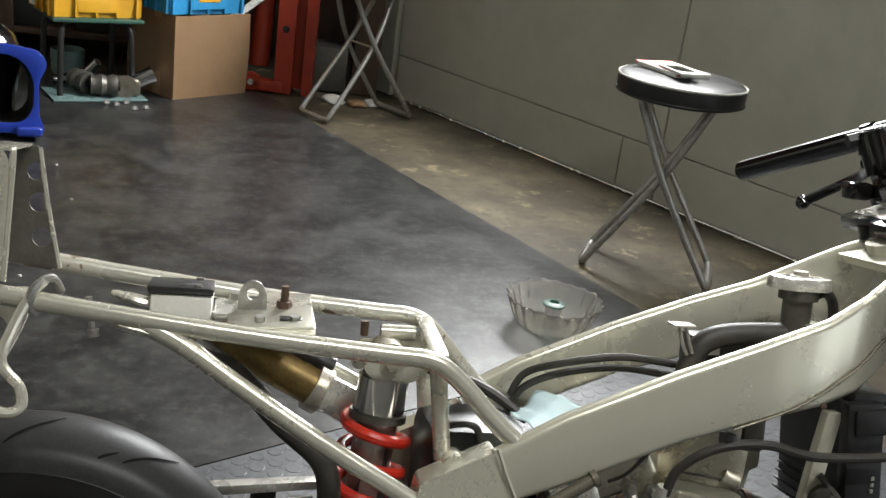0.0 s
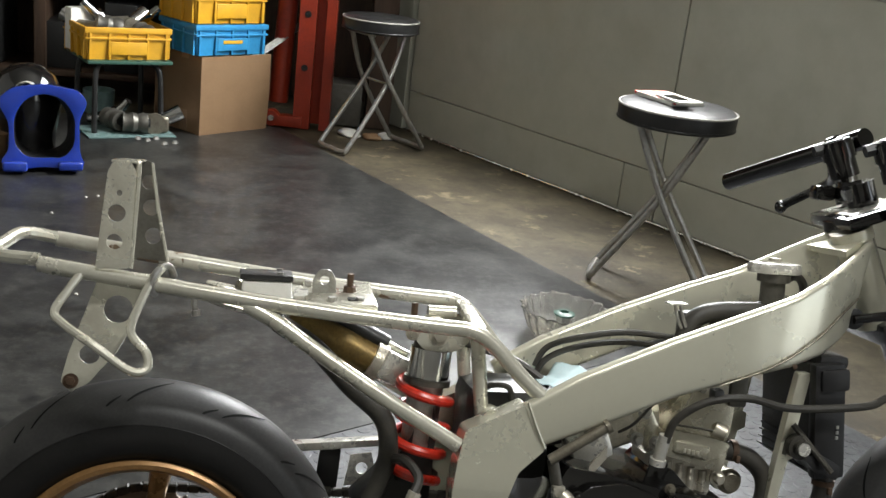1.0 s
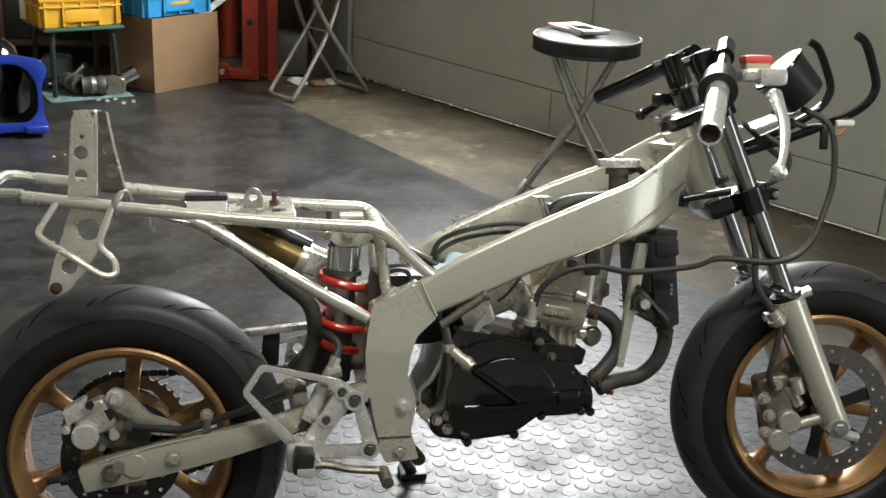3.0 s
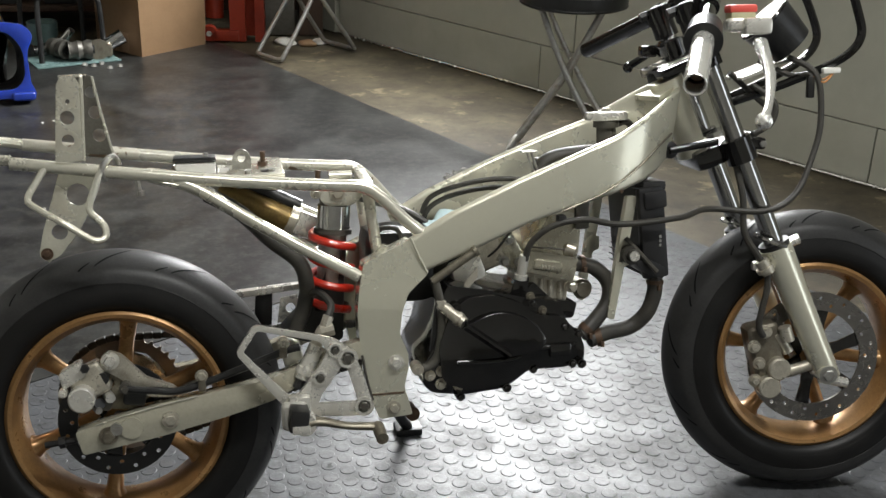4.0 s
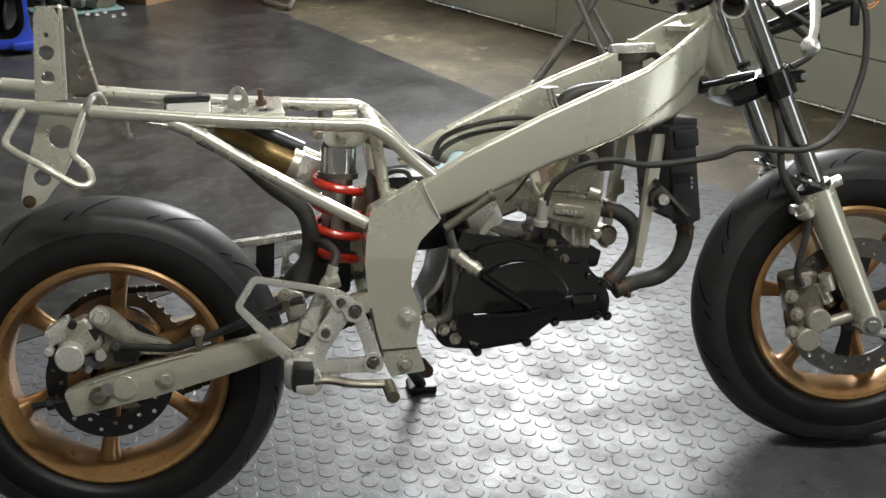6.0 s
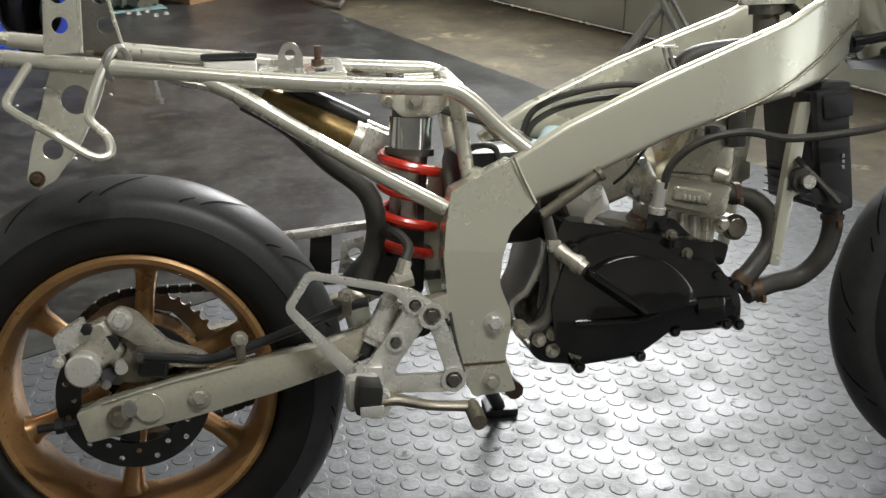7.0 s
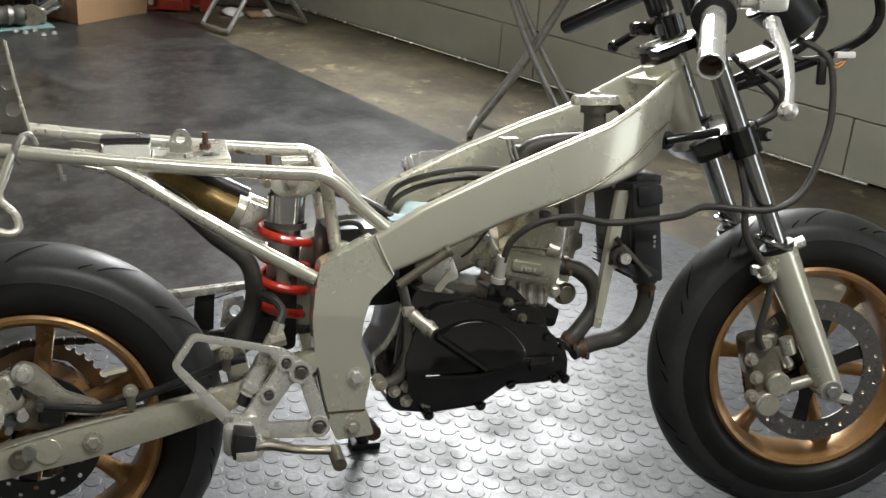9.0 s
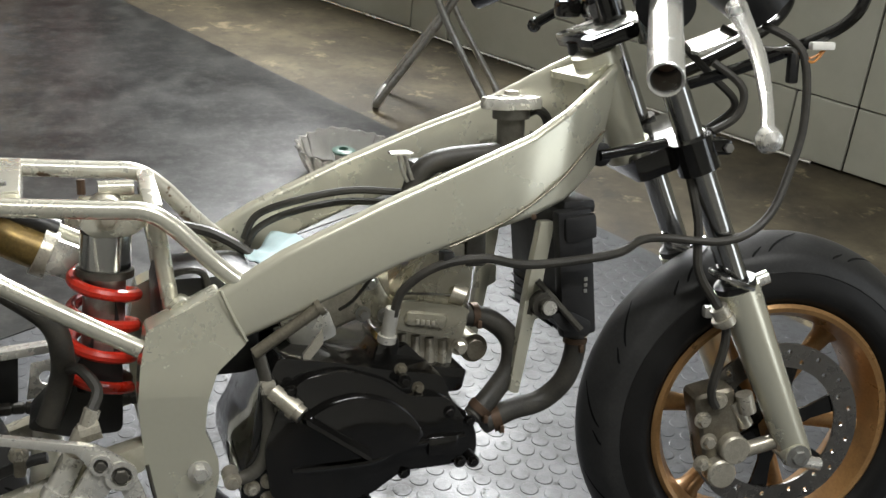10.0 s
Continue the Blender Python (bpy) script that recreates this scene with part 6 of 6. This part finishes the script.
for k in range(4):
    rb = thing("metal_rod", "grey steel rod leaning out of the cardboard box", "rod", rods_m, "rods in the box")
    part("rod_bar", rod((0.12, -0.100 + 0.012 * k, 0.303 + 0.002 * k), (0.50 + 0.012 * k, -0.085 + 0.012 * k, 0.490 + 0.007 * k), 0.0045, 8), M["steel"], rb)
bx = bc + bd * -0.020 + bn * 0.01
crate("plastic_crate", "blue stacking crate with a yellow mark on the cardboard box", M["blue_crate"], pose(bx.x, bx.y, 0.337, 0, 0, BOXR - 3), 0.37, 0.27, 0.130, "yellow")
crate("plastic_crate", "yellow stacking crate on top of a blue crate", M["yellow"], pose(bx.x - 0.01, bx.y, 0.469, 0, 0, BOXR - 3), 0.37, 0.27, 0.150)

# low green-topped table with black tube legs
tb = thing("low_table", "low table with thin green top and black tube legs", "table", pose(-0.445, 3.60, 0, 0, 0, 24))
part("tabletop", block(0, 0, 0.300, 0.35, 0.32, 0.014, 0.005), M["green_top"], tb, "chipped dark green top")
for sx_ in (-1, 1):
    for sy_ in (-1, 1):
        part("leg", tube([(sx_ * 0.095, sy_ * 0.09, 0.290), (sx_ * 0.122, sy_ * 0.112, 0.275), (sx_ * 0.135, sy_ * 0.125, 0.22), (sx_ * 0.140, sy_ * 0.135, 0.0)], 0.0115, 10), M["plastic"], tb, "black steel tube leg")
yc = crate("plastic_crate", "yellow stacking crate full of engine parts on the low table", M["yellow"], pose(-0.455, 3.60, 0.308, 0, 0, 26), 0.355, 0.28, 0.130)


def engine_part(kind, m, label):
    th = thing("engine_part", label, "engine part", m, "loose engine parts")
    if kind == 0:
        part("casting", block(0, 0, 0.035, 0.12, 0.08, 0.07, 0.02, seg=3), M["cast_dark"], th)
        part("stub_pipe", rod((0.04, 0, 0.05), (0.11, 0.01, 0.085), [0.028, 0.034], 18), M["chrome"], th)
        part("flange", lathe([(0.0001, 0), (0.045, 0), (0.045, 0.012), (0.0001, 0.012)], 20, (0, -0.045, 0.04)), M["cast_dark"], th)
    elif kind == 1:
        part("bent_pipe", tube([(-0.09, 0, 0.02), (-0.03, 0.02, 0.03), (0.03, 0.01, 0.055), (0.08, -0.01, 0.11)], [0.018, 0.022, 0.020, 0.016], 14), M["chrome"], th)
        part("clamp", rod((0.02, 0.012, 0.05), (0.03, 0.01, 0.056), 0.027, 16), M["chrome"], th)
    else:
        part("cylinder_body", lathe([(0.0001, -0.05), (0.040, -0.05), (0.044, -0.03), (0.036, -0.01), (0.044, 0.01), (0.036, 0.03), (0.040, 0.05), (0.0001, 0.05)], 22, (0, 0, 0.044)), M["dark_steel"], th)
        part("boss", rod((0, -0.06, 0.044), (0, -0.045, 0.044), 0.020, 14), M["plastic"], th)
    return th


tm = pose(-0.46, 3.60, 0.318, 0, 0, 26)
for kind, x, y, z, rz in ((0, 0.02, -0.02, 0.075, 20), (1, 0.10, 0.02, 0.08, 10), (2, -0.06, -0.06, 0.07, 80), (1, -0.04, 0.05, 0.09, 200), (0, -0.11, 0.04, 0.05, 130), (2, 0.08, -0.07, 0.05, 20)):
    engine_part(kind, tm @ pose(x, y, z, 10, 0, rz), "dirty metal engine part piled in the yellow crate")
wbx = thing("white_carton", "plain white carton standing in the yellow crate", "box", tm @ pose(-0.125, 0.075, 0.0, 0, 0, 12))
part("carton_body", block(0, 0, 0.085, 0.11, 0.05, 0.17, 0.004), M["white"], wbx)
part("blue_cap", rod((0.01, -0.02, 0.10), (0.01, -0.02, 0.145), 0.028, 16), M["blue_crate"], yc)
tray_ = tagged(part("plastic_sheet", sheet_bm := block(0, 0, 0.004, 0.36, 0.22, 0.006, 0.002), M["sheet"], None, "crumpled pale blue plastic sheet under loose engine parts"), category="sheet")
tray_.matrix_world = pose(-0.40, 3.50, 0.001, 0, 0, 22)
for kind, x, y, rz in ((2, -0.36, 3.46, 100), (0, -0.29, 3.52, 10), (2, -0.45, 3.50, 40), (1, -0.48, 3.58, 0)):
    engine_part(kind, pose(x, y, 0.010, 0, 0, rz), "shiny metal engine part lying under the low table")
for k, (x, y) in enumerate(((-0.30, 3.37), (-0.27, 3.41), (-0.19, 3.36), (-0.34, 3.39), (-0.23, 3.33))):
    part_ = tagged(part("foil_scrap", lathe([(0.0001, 0), (0.014, 0.002), (0.010, 0.012), (0.0001, 0.016)], 7, (x, y, 0.0), "z"), M["steel"], None, "small crumpled foil scrap on the floor"), category="scrap", group="foil scraps")
mint = tagged(part("plastic_tub", lathe([(0.0001, 0), (0.060, 0), (0.066, 0.012), (0.070, 0.10), (0.066, 0.104), (0.060, 0.02), (0.0001, 0.016)], 28, (-0.56, 3.86, 0), "z"), M["sheet"], None, "pale green plastic tub under the table"), category="tub")

# blue fairing lying upright on the floor
fr = thing("blue_fairing", "royal blue gloss headlamp fairing with round opening, on the mat", "fairing", pose(-0.60, 2.80, 0.0, -8, 0, 12))
outer_ = rounded([(-0.155, 0.035), (-0.13, 0.0), (-0.03, 0.018), (0.03, 0.018), (0.115, 0.002), (0.140, 0.030), (0.120, 0.070), (0.118, 0.185), (0.150, 0.245), (0.120, 0.285), (0.0, 0.305), (-0.11, 0.290), (-0.165, 0.245), (-0.122, 0.170), (-0.125, 0.070)], 0.025)
hole_ = rounded([(-0.098, 0.10), (-0.06, 0.062), (0.06, 0.062), (0.095, 0.10), (0.098, 0.19), (0.06, 0.245), (0.0, 0.262), (-0.06, 0.245), (-0.10, 0.19)], 0.03)
outer_ = [(x * 0.97, z * 1.02) for x, z in outer_]
hole_ = [(x * 1.03, 0.158 + (z - 0.155) * 1.14) for x, z in hole_]
part("fairing_shell", plate(outer_, -0.02, 0.05, [hole_], 0.010), M["blue"], fr, "glossy blue shell", 60)
part("inner_tunnel", loft([[Vector((x * k, y, 0.155 + (z - 0.155) * k)) for x, z in hole_] for y, k in ((-0.012, 1.0), (0.10, 0.94), (0.20, 0.86))], cap=False), M["plastic"], fr)
part("lower_lip", block(-0.10, -0.03, 0.022, 0.085, 0.055, 0.036, 0.014, seg=3), M["blue"], fr)
part("lower_lip", block(0.085, -0.03, 0.026, 0.085, 0.055, 0.032, 0.014, seg=3), M["blue"], fr)
helm = thing("black_helmet_shell", "glossy black rounded shell with a modelled pale highlight behind the blue fairing", "shell", pose(-0.70, 3.02, 0.22))
part("shell", lathe([(0.0001, 0.125), (0.05, 0.118), (0.095, 0.085), (0.118, 0.030), (0.115, -0.05), (0.10, -0.12), (0.095, -0.22), (0.0001, -0.22)], 30, (0, 0, 0), "z"), M["black"], helm)
# the highlight on the gloss, built as a pale strip
part("modelled_highlight", tube([(0.02 + 0.06 * math.sin(a), -0.112 * math.cos(a * 0.5), 0.075 - 0.05 * a * a) for a in (-0.7 + 1.4 * j / 8 for j in range(9))], 0.014, 8, flat=0.4), M["piping"], helm)
jug = tagged(part("beige_tub", lathe([(0.0001, 0), (0.075, 0), (0.085, 0.02), (0.088, 0.085), (0.080, 0.10), (0.0001, 0.10)], 26, (-0.82, 2.95, 0), "z"), M["card"], None, "beige plastic tub on the floor beside the fairing"), category="tub")

# red hydraulic machine: two channel columns, base arm with castor
red = thing("shop_crane", "red painted steel workshop crane with upright columns and castor", "crane", pose(0.36, 3.86, 0, 0, 0, -8))
for x, w in ((-0.02, 0.075), (0.085, 0.045)):
    bm = loft([[Vector((x + a_ * w / 2, b_ * 0.035, z)) for a_, b_ in ((-1, -1), (1, -1), (1, 1), (-1, 1))] for z in (0.0, 1.65)])
    part("column", bm, M["press"], red, "red steel channel column")
part("column_web", block(0.035, 0.02, 0.82, 0.06, 0.02, 1.6, 0.003), M["press"], red)
part("base_arm", block(-0.085, -0.02, 0.030, 0.14, 0.06, 0.050, 0.006), M["press"], red)
part("base_gusset", plate([(-0.06, 0.05), (-0.02, 0.05), (-0.02, 0.16), (-0.055, 0.12)], -0.03, 0.0, (), 0.002), M["press"], red)
part("hydraulic_ram", rod((-0.14, 0.06, 0.10), (-0.105, 0.06, 0.95), 0.045, 20), M["press"], red, "dark red hydraulic ram")
part("castor", lathe([(0.0001, -0.02), (0.035, -0.02), (0.040, -0.012), (0.040, 0.012), (0.035, 0.02), (0.0001, 0.02)], 24, (-0.155, -0.03, 0.040)), M["press"], red)
part("castor_hub", lathe([(0.0001, -0.026), (0.013, -0.026), (0.013, -0.018), (0.0001, -0.018)], 14, (-0.155, -0.03, 0.040)), M["alu"], red)
for z in (0.28, 0.52, 0.76, 1.0):
    bolt("column_bolt", red, -0.02, -0.035, z, 0.010, 0.008, "plastic")

# rough timber post, shelf plank and rags between machine and door jamb
post = tagged(part("timber_post", loft([[Vector((0.70 + 0.058 * a_ + 0.006 * math.sin(z * 7), 4.00 + 0.05 * b_, z)) for a_, b_ in ((-1, -1), (1, -1), (1, 1), (-1, 1))] for z in (0.0, 0.3, 0.7, 1.1, 1.6, 2.0)]), M["dark_wood"], None, "rough dark brown timber post"), category="post")
plank = tagged(part("grey_bin", block(0.545, 4.05, 0.10, 0.15, 0.20, 0.20, 0.012), M["dark_steel"], None, "small grey metal bin behind the stool"), category="bin")
for k, (x, y, r) in enumerate(((0.56, 3.79, 0.05), (0.66, 3.75, 0.04), (0.73, 3.78, 0.035))):
    rg = bmesh.new()
    bmesh.ops.create_icosphere(rg, subdivisions=3, radius=r)
    for v in rg.verts:
        v.co *= 1 + 0.45 * noise.noise(v.co * 22 + Vector((k * 3, 0, 0)))
        v.co.z = max(v.co.z * 0.45, -0.010) + 0.010
    rag = tagged(part("rag", rg, M["white"] if k != 1 else M["card"], None, "crumpled dirty white rag on the concrete", 60), category="rag", group="rags")
    rag.location = (x, y, -0.006)
# dark storage behind the crates
sh = thing("storage_shelf", "dark shelf loaded with black boxes against the back wall", "shelf", pose(-0.85, 4.30, 0))
for x in (-0.75, 0.0, 0.75):
    part("upright", block(x, 0, 0.7, 0.05, 0.45, 1.4, 0.004), M["dark_wood"], sh)
for z in (0.12, 0.55, 1.0, 1.38):
    part("shelf_board", block(0, 0, z, 1.55, 0.46, 0.025, 0.004), M["dark_wood"], sh)
random.seed(3)
for k in range(11):
    z = (0.135, 0.565, 1.015)[k % 3]
    h = random.uniform(0.16, 0.34)
    bxx = tagged(part("storage_box", block(0, 0, h / 2, random.uniform(0.14, 0.24), 0.28, h, 0.01), M["plastic"] if k % 4 else M["card_in"], None, "dark storage box on the shelf" if k % 4 else "brown carton on the shelf"), category="box", group="boxes on the shelf")
    bxx.matrix_world = pose(-1.45 + 0.33 * (k // 3) + random.uniform(-0.04, 0.04), 4.25, z, 0, 0, random.uniform(-8, 8))
bk = tagged(part("brown_carton", block(-0.20, 3.98, 0.14, 0.24, 0.22, 0.28, 0.006), M["card_in"], None, "shaded brown carton behind the table"), category="box")

# scattered bright specks of plastic on the mat
random.seed(5)
for k in range(10):
    x, y = random.uniform(-0.9, -0.25), random.uniform(1.5, 2.6)
    tagged(part("litter_scrap", lathe([(0.0001, 0), (0.006, 0.001), (0.004, 0.004), (0.0001, 0.005)], 6, (x, y, 0.0), "z"), M["piping"], None, "tiny pale scrap on the rubber mat"), category="scrap", group="litter scraps")

# ---- studs of the mat: round raised coins in offset rows ----
def stud_rows():
    p, rows = 0.0375, []
    u, v = Vector((0.868, 0.497)), Vector((-0.497, 0.868))
    for j in range(-36, 19):
        for i in range(-60, 70):
            q = u * (p * (i + (0.5 if j % 2 else 0))) + v * (0.612 + p * 0.866 * (j - 18))
            right = edge((E0.y - q.y) / 0.907)[0] - 0.03
            if -0.95 < q.x < min(right, 1.85) and q.y > -0.75:
                rows.append((round(q.x, 4), round(q.y, 4)))
    return rows


def stud_mesh():
    me = bpy.data.meshes.new("stud")
    n, v, f = 14, [], []
    for r, z in ((0.0150, -0.0003), (0.0144, 0.0006), (0.0135, 0.0009)):
        v += [(r * math.cos(2 * math.pi * k / n), r * math.sin(2 * math.pi * k / n), z) for k in range(n)]
    for i in range(2):
        f += [(i * n + k, i * n + (k + 1) % n, (i + 1) * n + (k + 1) % n, (i + 1) * n + k) for k in range(n)]
    f.append(tuple(range(2 * n, 3 * n)))
    me.from_pydata(v, [], f)
    for q in me.polygons:
        q.use_smooth = True
    me.set_sharp_from_angle(angle=radians(14))
    me.materials.append(M["studs"])
    return me


sm = stud_mesh()
rows = stud_rows()
near = sorted(rows, key=lambda q: (q[0] - 0.62) ** 2 + (q[1] - 0.15) ** 2)[:300]
chosen = set(near)
for x, y in near:
    ob = new("stud", sm)
    ob.location = (x, y, 0)
    ob.parent = studded
base = np.array([tuple(v.co) for v in sm.vertices])
bf = [tuple(q.vertices) for q in sm.polygons]
V, Fc = [], []
for x, y in rows:
    if (x, y) in chosen:
        continue
    o = len(V)
    V += [(a_ + x, b_ + y, c_) for a_, b_, c_ in base]
    Fc += [tuple(i + o for i in q) for q in bf]
me = bpy.data.meshes.new("stud_field")
me.from_pydata(V, [], Fc)
for q in me.polygons:
    q.use_smooth = True
me.set_sharp_from_angle(angle=radians(14))
me.materials.append(M["studs"])
field = tagged(new("stud_field", me), "many round raised rubber studs", kind="stuff")
field.parent = studded
